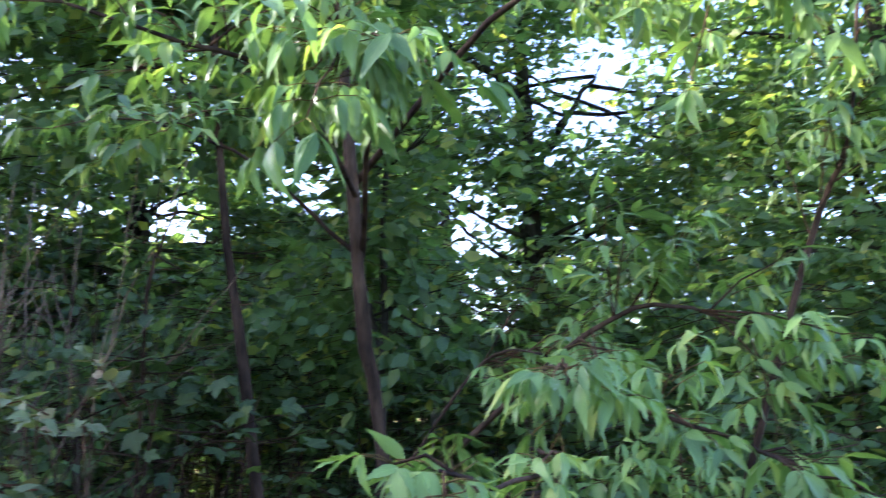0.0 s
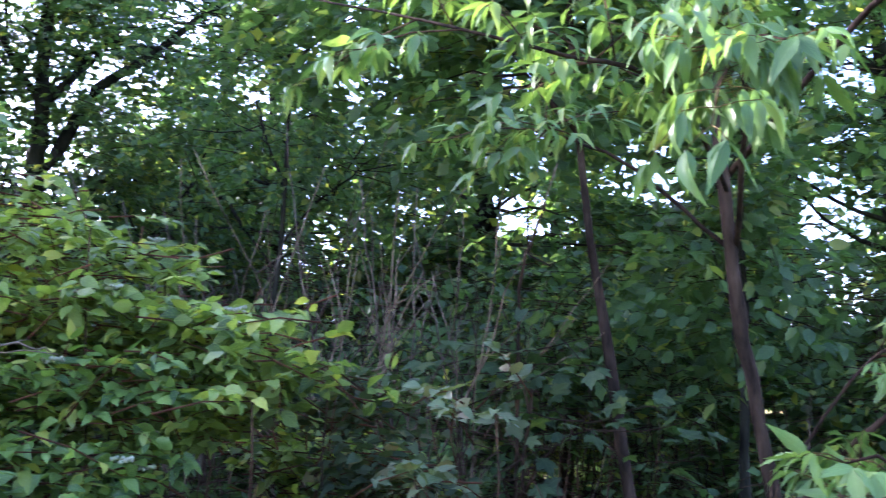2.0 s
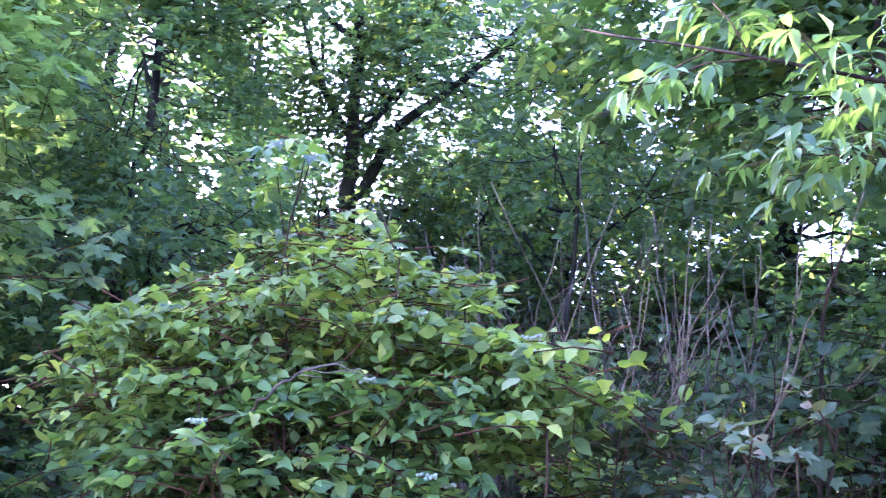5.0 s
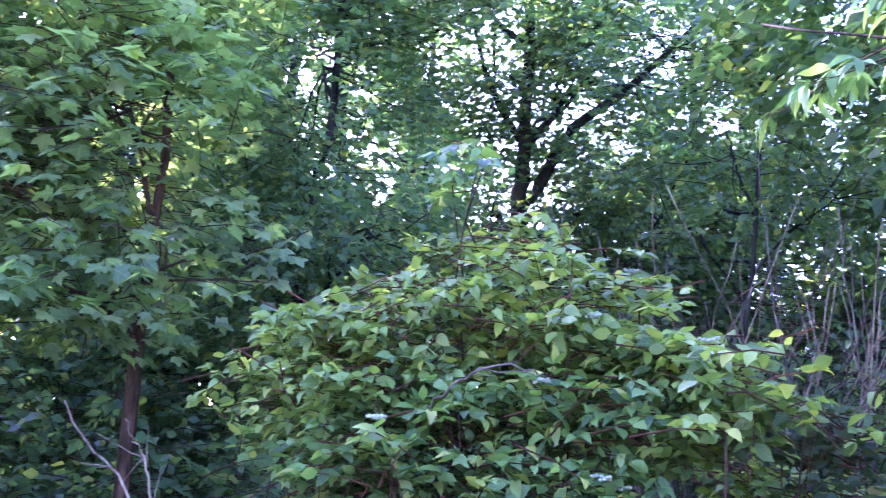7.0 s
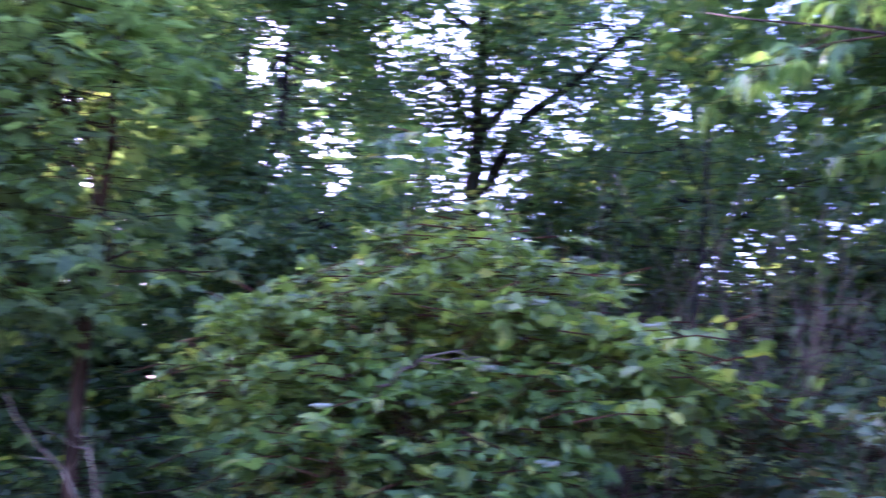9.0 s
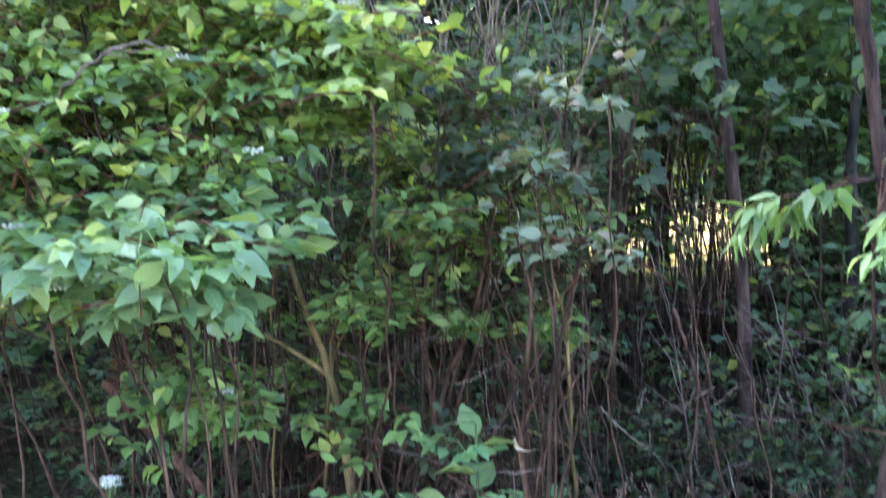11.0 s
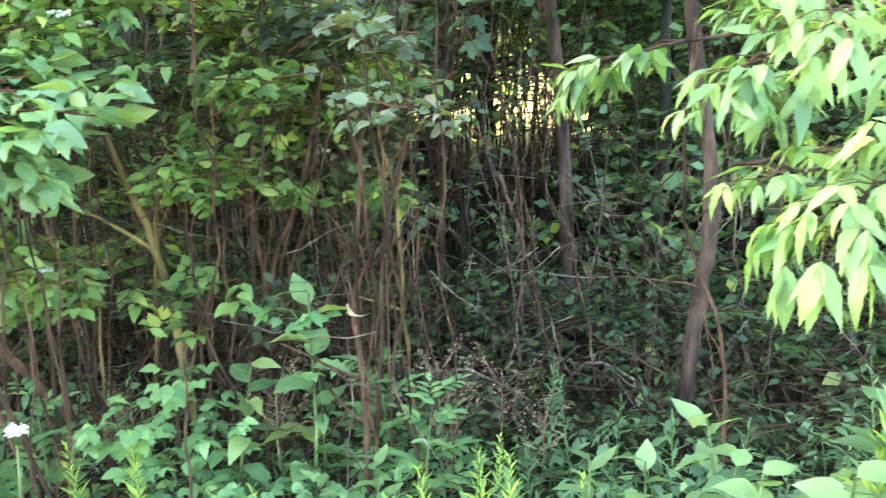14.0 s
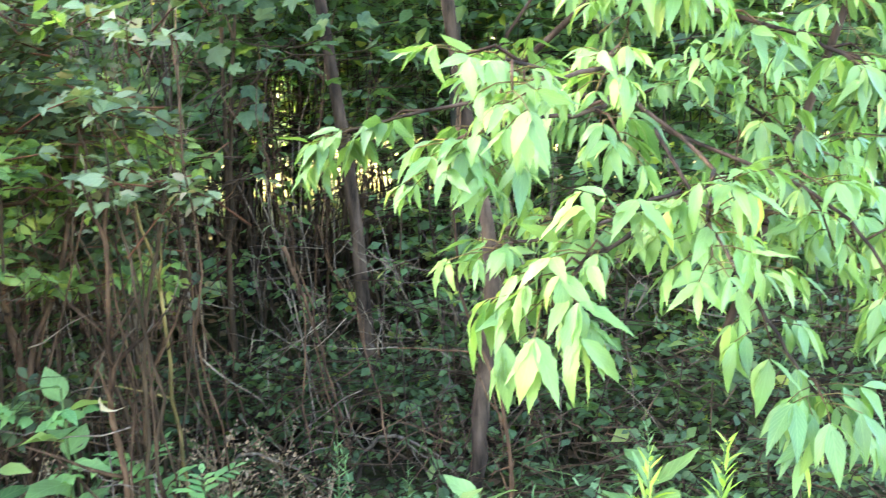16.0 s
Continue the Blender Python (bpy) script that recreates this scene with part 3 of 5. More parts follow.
tree("maple_tree", "young maple tree with broad lobed leaves", [(-3.55, 1.75, 0.15), (-3.48, 1.72, 1.8), (-3.44, 1.7, 2.3), (-3.6, 1.8, 4.2)], 0.032,
     [(-3.45, 1.55, 2.5, 0.7, 0.5, 0.5), (-3.8, 1.3, 3.0, 0.75, 0.6, 0.5), (-3.25, 1.65, 2.0, 0.5, 0.42, 0.35), (-3.85, 1.15, 2.2, 0.65, 0.5, 0.5), (-3.75, 1.8, 3.3, 0.7, 0.5, 0.45), (-3.5, 1.4, 1.85, 0.6, 0.45, 0.25)], 900, STEM, MAPLE_LEAF, MAPLE, (0.055, 0.098), nodes=3, patchy=0.6, pieces=150, droop=0.3, tilt=0.35)
tree("locust_tree", "pale green fine-leaved tree at the wood's edge", [(-4.4, 0.9, 0.1), (-4.3, 1.0, 1.6), (-4.2, 1.1, 4.0)], 0.05,
     [(-4.2, 1.1, 2.6, 0.8, 0.7, 0.7), (-4.4, 0.8, 1.9, 0.7, 0.6, 0.6), (-4.3, 1.4, 3.5, 0.9, 0.7, 0.6), (-4.5, 0.6, 1.2, 0.8, 0.6, 0.5)], 2200, size=(0.04, 0.065), nodes=5, **FAR)
BACK = (
    ((-1.9, 6.2), 0.08, [(-1.9, 6.0, 2.6, 1.3, 0.7, 0.8), (-2.4, 6.2, 3.6, 1.2, 0.8, 0.8), (-1.3, 6.1, 3.9, 1.2, 0.8, 0.9), (-2.0, 6.1, 1.6, 1.3, 0.7, 0.6), (-1.6, 6.2, 0.8, 1.3, 0.6, 0.5)], 2600),
    ((-3.6, 6.5), 0.06, [(-3.6, 6.3, 2.6, 1.0, 0.5, 0.6), (-3.2, 6.4, 3.2, 1.0, 0.5, 0.6), (-4.1, 6.2, 3.2, 0.8, 0.5, 0.6)], 1300),
    ((0.5, 5.4), 0.07, [(0.4, 5.2, 2.3, 1.2, 0.7, 0.7), (0.9, 5.4, 3.2, 1.2, 0.8, 0.8), (-0.1, 5.4, 3.5, 1.1, 0.8, 0.8), (0.5, 5.2, 1.4, 1.1, 0.6, 0.6), (0.3, 5.3, 0.7, 1.2, 0.6, 0.5)], 2800),
    ((2.0, 4.4), 0.07, [(1.9, 4.2, 2.1, 0.9, 0.7, 0.8), (1.7, 4.4, 3.1, 1.0, 0.8, 0.7), (2.2, 4.1, 1.3, 0.9, 0.7, 0.6), (1.6, 4.0, 0.7, 0.9, 0.6, 0.5)], 2200),
    ((-5.8, 4.0), 0.08, [(-5.7, 4.0, 3.2, 1.2, 1.0, 0.9), (-5.4, 3.2, 4.2, 1.2, 1.0, 0.9), (-6.0, 2.6, 3.0, 1.0, 1.0, 0.9), (-5.6, 4.4, 2.0, 1.2, 0.8, 0.7), (-5.8, 3.0, 1.6, 1.2, 1.0, 0.7)], 2000),
)
for (bx, by), br, blobs, count in BACK:
    tree("back_tree", "tall tree deep in the wood, dense dark crown", [(bx + 0.1, by, 0.1), (bx, by, 2.5), (bx - 0.1, by + 0.1, 5.4)], br, blobs, int(1.5 * count), size=(0.056, 0.088), scale=3.0, patchy=0.6, group="tall trees deep in the wood", **FAR)
# the far side of the wood, before the open meadow
for i, bear in enumerate(range(-32, 112, 16)):
    a, r = radians(bear + rng.uniform(-4, 4)), 8.2 + rng.uniform(-0.6, 0.8)
    fx, fy = -math.sin(a) * r, math.cos(a) * r
    tree("wood_edge_tree", "bushy tree on the far edge of the wood", [(fx, fy, 0.1), (fx + 0.1, fy, 2.0), (fx - 0.1, fy, 5.0)], 0.08,
         [(fx, fy, 0.7, 1.5, 1.5, 0.8), (fx, fy, 1.5, 1.5, 1.5, 0.8), (fx - 0.2, fy - 0.2, 2.2, 1.4, 1.4, 0.7), (fx, fy - 0.2, 2.8, 1.4, 1.3, 0.5), (fx - 0.4, fy, 3.8, 1.1, 1.1, 0.6)], 1500, size=(0.12, 0.185), group="trees on the far edge", patchy=0.15, **FAR)
# taller trees added behind them on the sunny side to keep sun off the low wood
for bear in (52, 62, 73, 85, 98):
    a, r = radians(bear), 10.8
    fx, fy = -math.sin(a) * r, math.cos(a) * r
    tree("tall_tree", "tall shading tree behind the far edge", [(fx, fy, 0.1), (fx + 0.1, fy, 3.0), (fx - 0.1, fy, 8.0)], 0.12,
         [(fx, fy, 2.6, 1.5, 1.5, 1.0), (fx, fy, 4.2, 1.6, 1.6, 1.1), (fx, fy, 5.6, 1.5, 1.5, 1.0)], 820, size=(0.16, 0.23), group="tall trees on the far edge", patchy=0.3, **FAR)
# sunlit trees across the meadow, with sunlight also put into their leaf colour
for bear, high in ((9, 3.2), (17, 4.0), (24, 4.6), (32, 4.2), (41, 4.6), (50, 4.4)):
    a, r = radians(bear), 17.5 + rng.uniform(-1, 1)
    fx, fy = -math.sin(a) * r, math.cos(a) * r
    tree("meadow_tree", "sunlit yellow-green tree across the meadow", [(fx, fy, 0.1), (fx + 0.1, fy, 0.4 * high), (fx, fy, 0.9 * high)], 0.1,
         [(fx, fy, 0.3 * high, 1.7, 1.5, 0.3 * high), (fx + 0.3, fy, 0.65 * high, 1.5, 1.3, 0.3 * high)], 600, size=(0.2, 0.32), group="trees across the meadow", patchy=0.2, shapes=SPECK_LEAF, leaf=SUN_TINTED, bark=BARK, clear=())
# its dark leaf colour has the shade painted in
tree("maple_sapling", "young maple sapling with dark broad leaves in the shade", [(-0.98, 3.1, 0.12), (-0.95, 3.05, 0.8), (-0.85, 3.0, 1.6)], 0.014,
     [(-0.95, 2.95, 1.25, 0.32, 0.25, 0.28), (-0.65, 2.9, 1.45, 0.35, 0.2, 0.2), (-0.9, 3.0, 1.65, 0.35, 0.25, 0.2)], 50, TWIG, MAPLE_LEAF, SHADE_DARKENED, (0.06, 0.095), nodes=2, patchy=0.0, droop=0.3, tilt=0.4)
tree("dark_sapling", "thin dark sapling in the shade", [(-0.27, 3.95, 0.12), (-0.26, 3.9, 1.4), (-0.2, 3.9, 2.6)], 0.03,
     [(-0.3, 3.9, 1.9, 0.5, 0.4, 0.4), (-0.2, 4.0, 2.5, 0.5, 0.4, 0.4)], 300, BARK, FAR_LEAF, CANOPY)


def undergrowth(label, blobs, count, size, leaf=CANOPY, front=0.6):
    t = thing("undergrowth", label, "undergrowth", "undergrowth of the wood")
    tips = in_blobs(blobs, count, 0.1, 0.4, 2.0)
    lines, leaves = sprays(tips, (0.2, 0.4), 3, size, 0.3, 0.2, tilt=0.7, front=front)
    leaves = unclosed(leaves, VIEW_OPENINGS)
    feet = tips[::9].copy(); feet[:, 2] = 0.1; feet[:, :2] += rng.normal(0, 0.12, feet[:, :2].shape)
    stems = np.stack([bend(a, b, 6, 0.06) for a, b in zip(feet, tips[::9])])
    part("stem_mass", tubes("stem_mass", stems, np.tile(np.linspace(0.006, 0.002, 6), (len(stems), 1)), TWIG, 4), t)
    part("twig_mass", tubes("twig_mass", lines, np.tile([0.003, 0.002, 0.0015], (len(lines), 1)), TWIG, 3), t)
    tagged(part("foliage", leaf_mesh("foliage", SPECK_LEAF, leaves, leaf), t), kind="stuff")


undergrowth("shaded undergrowth saplings between the trunks", [(-0.3, 4.6, 0.7, 1.2, 0.6, 0.6), (0.8, 4.0, 0.6, 0.9, 0.6, 0.5), (0.9, 3.4, 0.9, 0.6, 0.4, 0.6)], 800, (0.05, 0.08), front=0.0)
undergrowth("dark undergrowth behind the shrubs", [(-1.6, 4.2, 0.9, 1.0, 0.6, 0.7), (-2.6, 3.6, 1.0, 0.8, 0.6, 0.7), (-3.0, 2.6, 1.0, 0.6, 0.5, 0.6)], 900, (0.05, 0.08))
undergrowth("sapling leaves under the maple", [(-3.6, 2.6, 0.9, 0.6, 0.5, 0.7), (-4.4, 2.0, 0.9, 0.7, 0.6, 0.7), (-4.9, 0.9, 0.9, 0.7, 0.6, 0.7)], 900, (0.06, 0.09))


# ---- box elder: reddish trunk, limbs that reach over the verge, drooping compound leaves ----
def compound(at, way, size, leaflets=5, hang=0.75):
    """Compound leaves on stalks: a leaflet at the tip and pairs below it, all hanging."""
    n, up = len(at), np.array([0, 0, 1.0])
    stalk = size * rand(n, 0.7, 1.0)
    d = unit(way + up * rand(n, -0.1, 0.35)[:, None])
    end = at + d * stalk[:, None]
    side = unit(np.cross(d, up))
    groups = [(end, unit(d * 0.9 - up * (hang * rand(n, 0.1, 1.5))[:, None] + rng.normal(0, 0.3, (n, 3))), up * 0.5 + d + rng.normal(0, 0.25, (n, 3)), size * rand(n, 0.9, 1.2))]
    for s, scale in ((0.94, 0.95), (0.62, 0.85))[: (leaflets - 1) // 2]:
        for sign in (1, -1):
            w = unit(d * rand(n, 0.3, 0.8)[:, None] + side * (sign * rand(n, 0.35, 0.9))[:, None] - up * (hang * rand(n, 0.1, 1.4))[:, None])
            groups.append((at + d * (stalk * s)[:, None], w, up * 0.6 + d * 0.5 + side * sign * 0.4 + rng.normal(0, 0.25, (n, 3)), size * scale * rand(n, 0.8, 1.1)))
    stalks = np.stack([at, (at + end) / 2 + up * 0.004, end], 1)
    return stalks, join(groups)


def elder_branch(points, radius, twigs, size, hang=0.75, reach=(0.12, 0.28), drop=0.15):
    """One limb with side twigs and its leaves: wood lines, stalk lines, leaves."""
    line = through_points(points, 16, 0.002)
    s = rng.uniform(0.35, 1.0, twigs)
    root = np.stack([np.interp(s * 15, np.arange(16), line[:, i]) for i in range(3)], 1)
    way = unit(np.gradient(line, axis=0))[np.minimum((s * 15).astype(int), 15)]
    d = unit(way * 0.7 + rng.normal(0, 0.55, (twigs, 3)) - [0, 0, drop])
    tip = root + d * rand(twigs, *reach)[:, None]
    mid = (root + tip) / 2 + [0, 0, 0.015]
    groups, stalks = [], []
    for f in (0.35, 0.7, 1.0):
        for sign in (1, -1):
            at = root + (tip - root) * f
            side = unit(np.cross(d, [0, 0, 1.0])) * sign
            st, lv = compound(at, d * 0.5 + side * 0.8 if f < 1 else d + side * 0.35, rand(twigs, *size), 5 if f < 1 else 3, hang)
            stalks.append(st); groups.append(lv)
    return line, np.stack([root, mid, tip], 1), np.concatenate(stalks), join(groups)


def build_box_elder():
    t = thing("box_elder", "box elder with a reddish trunk and drooping bright green leaflets", "tree", "trees of the wood")
    trunk = through_points([(-0.176, 2.45, 0.1), (-0.166, 2.45, 0.2), (-0.142, 2.46, 0.395), (-0.117, 2.49, 0.638), (-0.1, 2.54, 0.927), (-0.19, 2.6, 1.55), (-0.23, 2.58, 2.0), (-0.3, 2.6, 3.6)], 30, 0.003)
    part("trunk", tubes("trunk", trunk[None], (np.linspace(0.024, 0.017, 30) * (1 + 0.07 * rng.normal(0, 1, 30)))[None], REDBARK, 12), t)
    limbs = [
        ([(-0.21, 2.6, 1.9), (-0.15, 2.1, 2.2), (-0.17, 1.66, 2.14)], 0.009, 13, (0.07, 0.098), 1.1),
        ([(-0.15, 2.1, 2.2), (-0.16, 1.75, 2.15), (-0.20, 1.58, 2.02)], 0.004, 6, (0.08, 0.105), 1.5),
        ([(-0.22, 2.6, 2.05), (-0.30, 2.0, 2.16), (-0.55, 1.8, 2.22), (-1.15, 1.9, 2.46)], 0.008, 10, (0.065, 0.092)),
        ([(-0.22, 2.6, 2.1), (0.2, 2.1, 2.4), (0.6, 1.7, 2.3), (0.95, 1.5, 2.15)], 0.010, 20, (0.065, 0.095)),
        ([(-0.12, 2.5, 1.2), (0.12, 2.1, 1.40), (0.17, 1.8, 1.36), (-0.07, 1.74, 1.355), (-0.21, 1.7, 1.335), (-0.30, 1.7, 1.315)], 0.006, 9, (0.06, 0.088), 0.9, (0.04, 0.10)),
        ([(0.15, 2.0, 1.42), (0.16, 1.4, 1.43), (0.05, 1.16, 1.415), (-0.01, 1.06, 1.44)], 0.004, 6, (0.036, 0.058), 0.8, (0.03, 0.07)),
        ([(0.18, 1.9, 1.40), (0.12, 1.45, 1.36), (0.0, 1.36, 1.35), (-0.08, 1.34, 1.33)], 0.004, 5, (0.05, 0.075), 0.9, (0.04, 0.09)),
        ([(0.17, 1.8, 1.36), (0.28, 1.45, 1.26), (0.15, 1.25, 1.215), (0.06, 1.19, 1.17)], 0.004, 5, (0.05, 0.075), 0.95, (0.03, 0.08)),
        ([(0.15, 1.25, 1.215), (0.05, 1.19, 1.17), (0.015, 1.165, 1.15)], 0.003, 1, (0.085, 0.1), 2.2, (0.02, 0.04)),
        ([(0.22, 1.38, 1.24), (0.08, 1.3, 1.205), (-0.04, 1.3, 1.185)], 0.003, 3, (0.046, 0.066), 0.9, (0.03, 0.08)),
        ([(0.28, 1.45, 1.26), (0.24, 1.26, 1.23), (0.22, 1.2, 1.2)], 0.003, 3, (0.05, 0.07), 1.0, (0.03, 0.08)),
        ([(0.14, 2.05, 1.55), (0.27, 1.6, 1.5), (0.42, 1.5, 1.44), (0.52, 1.45, 1.38)], 0.005, 7, (0.052, 0.074), 0.9, (0.05, 0.12)),
        ([(0.12, 2.1, 1.55), (0.17, 1.55, 1.56), (0.16, 1.36, 1.53)], 0.004, 5, (0.052, 0.074), 1.0, (0.04, 0.1)),
        ([(0.20, 1.8, 1.35), (0.30, 1.5, 1.14), (0.35, 1.33, 1.04), (0.39, 1.28, 0.97)], 0.004, 5, (0.056, 0.082), 1.3, (0.04, 0.1)),
        ([(0.22, 1.85, 1.3), (0.45, 1.5, 1.2), (0.56, 1.42, 1.05)], 0.004, 7, (0.05, 0.072), 1.1, (0.06, 0.14)),
        ([(0.1, 2.2, 1.3), (0.35, 1.9, 1.35), (0.55, 1.8, 1.2)], 0.005, 13, (0.05, 0.075), 1.0, (0.08, 0.2)),
        # four upper limbs out of view, added to shade the leaves below
        ([(-0.25, 2.6, 2.5), (-0.5, 2.1, 3.0), (-0.9, 1.7, 3.15)], 0.008, 32, (0.08, 0.11), 0.9, (0.12, 0.35)),
        ([(-0.27, 2.6, 2.7), (0.1, 2.1, 3.1), (0.4, 1.7, 3.2)], 0.008, 32, (0.08, 0.11), 0.9, (0.12, 0.35)),
        ([(-0.28, 2.6, 3.0), (-0.2, 2.1, 3.5), (-0.2, 1.5, 3.6)], 0.007, 32, (0.08, 0.11), 0.9, (0.12, 0.35)),
        ([(-0.28, 2.6, 2.6), (0.5, 2.5, 3.0), (1.0, 2.3, 3.1)], 0.008, 32, (0.08, 0.11), 0.9, (0.12, 0.35)),
        ([(0.0, 2.3, 1.4), (0.35, 2.0, 1.68), (0.6, 1.95, 1.64)], 0.008, 14, (0.06, 0.085)),
        ([(-0.05, 2.4, 1.0), (0.35, 2.1, 1.1), (0.75, 1.9, 0.95)], 0.006, 20, (0.06, 0.08)),
        ([(-0.22, 2.6, 1.9), (-0.5, 2.5, 2.15), (-0.82, 2.5, 2.28)], 0.007, 7, (0.065, 0.092)),
        ([(-0.12, 2.5, 1.35), (0.1, 2.4, 1.62), (0.3, 2.35, 1.6)], 0.005, 11, (0.055, 0.078)),
        ([(0.5, 2.6, 0.6), (0.83, 2.34, 1.8), (0.9, 2.15, 2.1), (0.9, 2.0, 2.6)], 0.012, 12, (0.06, 0.09)),
    ]
    allleaves = []
    tender = (5, 7, 8, 9, 10)  # the young shoots that hang over the verge
    for i, (points, r, twigs, size, *hang) in enumerate(limbs):
        line, tw, st, lv = elder_branch(points, r, twigs, size, *hang)
        limb = part("limb", tubes("limb", line[None], np.linspace(r, 0.0022, 16)[None], REDBARK, 7), t)
        part("twig_mass", tubes("twig_mass", tw, np.tile([0.0025, 0.002, 0.0014], (len(tw), 1)), STEM, 4), limb)
        part("stalk_mass", tubes("stalk_mass", st, np.tile([0.0011, 0.0010, 0.0009], (len(st), 1)), OLIVE, 3), limb)
        allleaves.append((limb, lv, TENDER if i in tender else ELDER))
    reach = np.sort(np.concatenate([np.linalg.norm(lv[0] - EYE, axis=1) for limb, lv, leaf in allleaves]))[430]
    for limb, lv, leaf in allleaves:
        near = np.linalg.norm(lv[0] - EYE, axis=1) < reach
        leaf_pieces("leaflet", ELDER_LEAF, take(lv, near), leaf, limb)
        if not near.all():
            part("foliage", leaf_mesh("foliage", ELDER_MASS_LEAF, take(lv, ~near), leaf), limb)


build_box_elder()


def ball(r):
    v = unit(np.array([(0, 0, 1), (0, 0, -1), (1, 0, 0), (-1, 0, 0), (0, 1, 0), (0, -1, 0)], float)) * r
    mid = []
    f = [(0, 2, 4), (0, 4, 3), (0, 3, 5), (0, 5, 2), (1, 4, 2), (1, 3, 4), (1, 5, 3), (1, 2, 5)]
    faces = []
    for a, b, c in f:
        k = len(v) + len(mid)
        mid += [unit(v[a] + v[b]) * r, unit(v[b] + v[c]) * r, unit(v[c] + v[a]) * r]
        faces += [(a, k, k + 2), (k, b, k + 1), (k + 2, k + 1, c), (k, k + 1, k + 2)]
    v = np.vstack([v, mid])
    return v, faces, np.full((len(v), 2), 0.3)


def berry_cluster(at, parent):
    n = 14
    a, r = np.arange(n) * 2.4, 0.022 * np.sqrt(np.arange(n) / n)
    places = at + np.stack([np.cos(a) * r, np.sin(a) * r, 0.03 + rng.uniform(-0.004, 0.006, n)], 1)
    part("fruit_head", leaf_mesh("fruit_head", [ball(0.0042)], (places, rng.normal(0, 1, (n, 3)), rng.normal(0, 1, (n, 3)), np.ones(n)), BERRY), parent, "cluster of small whitish berries")


# ---- dogwood shrubs: many brown stems from the ground, leaves on the upper half ----
def shrub(label, base, spread, stems, blobs, count, size, leaf=DOGWOOD, stem=STEM, pieces=215, category="shrub", berries=0):
    t = thing("dogwood_shrub", label, category, "shrubs at the wood's edge")
    tips = clumps(blobs, count)
    middle = np.array([b[:3] for b in blobs]).mean(0)
    lines, leaves = sprays(tips, (0.10, 0.20), 3, size, 0.35, 0.14, (tips - middle) * [1, 1, 0.5] + (EYE - middle) * 0.12, tilt=0.5, front=0.08)
    aims = tips[rng.choice(len(tips), stems, replace=False)]
    for a in aims:
        foot = np.array([base[0] + rng.normal(0, spread), base[1] + rng.normal(0, spread * 0.6), 0.08])
        foot[:2] += (a[:2] - foot[:2]) * 0.25
        line = bend(foot, a, 14, 0.04, rng.uniform(-0.06, 0.03))
        r = rng.uniform(0.002, 0.007)
        part("stem", tubes("stem", line[None], np.linspace(r, 0.002, 14)[None], (stem, stem, TWIG, stem, TWIG)[int(rng.integers(0, 5))], 6), t)
    # each leafy twig springs from the stem that passes nearest
    part("twig_mass", tubes("twig_mass", lines, np.tile([0.0022, 0.0016, 0.001], (len(lines), 1)), REDTWIG, 4), t)
    for at in tips[rng.choice(len(tips), berries, replace=False)]:
        berry_cluster(at, t)
    near = np.argsort(np.linalg.norm(leaves[0] - EYE, axis=1))
    leaf_pieces("leaf", DOG_LEAF, take(leaves, near[:pieces]), leaf, t)
    if len(near) > pieces:
        part("foliage", leaf_mesh("foliage", DOG_MASS_LEAF, take(leaves, near[pieces:]), leaf), t)


shrub("tall dogwood shrub with a dome of green leaves", (-1.75, 2.0), 0.2, 9, [(-1.85, 1.85, 1.82, 0.42, 0.32, 0.28), (-2.1, 1.6, 1.6, 0.32, 0.26, 0.2)], 860, (0.034, 0.058), berries=7, leaf=YELLOWDOG)
shrub("dogwood shrub with leaves hanging over the verge", (-1.65, 1.8), 0.2, 8, [(-1.75, 1.62, 1.42, 0.45, 0.28, 0.26), (-1.82, 1.6, 1.18, 0.2, 0.2, 0.14), (-1.72, 1.75, 0.80, 0.12, 0.12, 0.08)], 800, (0.035, 0.06), berries=14)
shrub("dogwood bough with large glossy leaves over the verge", (-1.55, 1.7), 0.06, 4, [(-1.56, 1.38, 1.2, 0.26, 0.16, 0.16), (-1.45, 1.5, 1.27, 0.15, 0.12, 0.12)], 170, (0.05, 0.084), berries=7, leaf=GLOSSYDOG)
shrub("dogwood shrub with broad yellow-green top leaves", (-1.3, 2.15), 0.16, 6, [(-1.35, 1.95, 1.57, 0.34, 0.26, 0.17), (-1.35, 2.5, 1.25, 0.34, 0.12, 0.2)], 420, (0.038, 0.066), berries=7, leaf=YELLOWDOG)
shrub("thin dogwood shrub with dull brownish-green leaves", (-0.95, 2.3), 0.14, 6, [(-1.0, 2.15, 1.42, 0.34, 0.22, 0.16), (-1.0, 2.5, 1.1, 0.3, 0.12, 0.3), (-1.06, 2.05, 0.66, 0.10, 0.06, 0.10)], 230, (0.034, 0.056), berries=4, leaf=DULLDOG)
shrub("slender dogwood shoot standing above its shrub", (-1.9, 2.0), 0.05, 3, [(-2.0, 1.85, 2.22, 0.10, 0.07, 0.10)], 9, (0.05, 0.075), pieces=60)
shrub("dogwood shrub with small leaves beside dead twigs", (-2.15, 1.5), 0.12, 9, [(-2.16, 1.45, 1.35, 0.18, 0.2, 0.25), (-2.05, 1.35, 1.1, 0.2, 0.18, 0.2)], 70, (0.04, 0.062))
shrub("bluish-green shrub with white berries under the maple", (-3.3, 0.95), 0.2, 9, [(-3.35, 0.82, 1.5, 0.45, 0.4, 0.32), (-3.4, 0.85, 1.15, 0.4, 0.35, 0.3)], 480, (0.042, 0.065), berries=8)
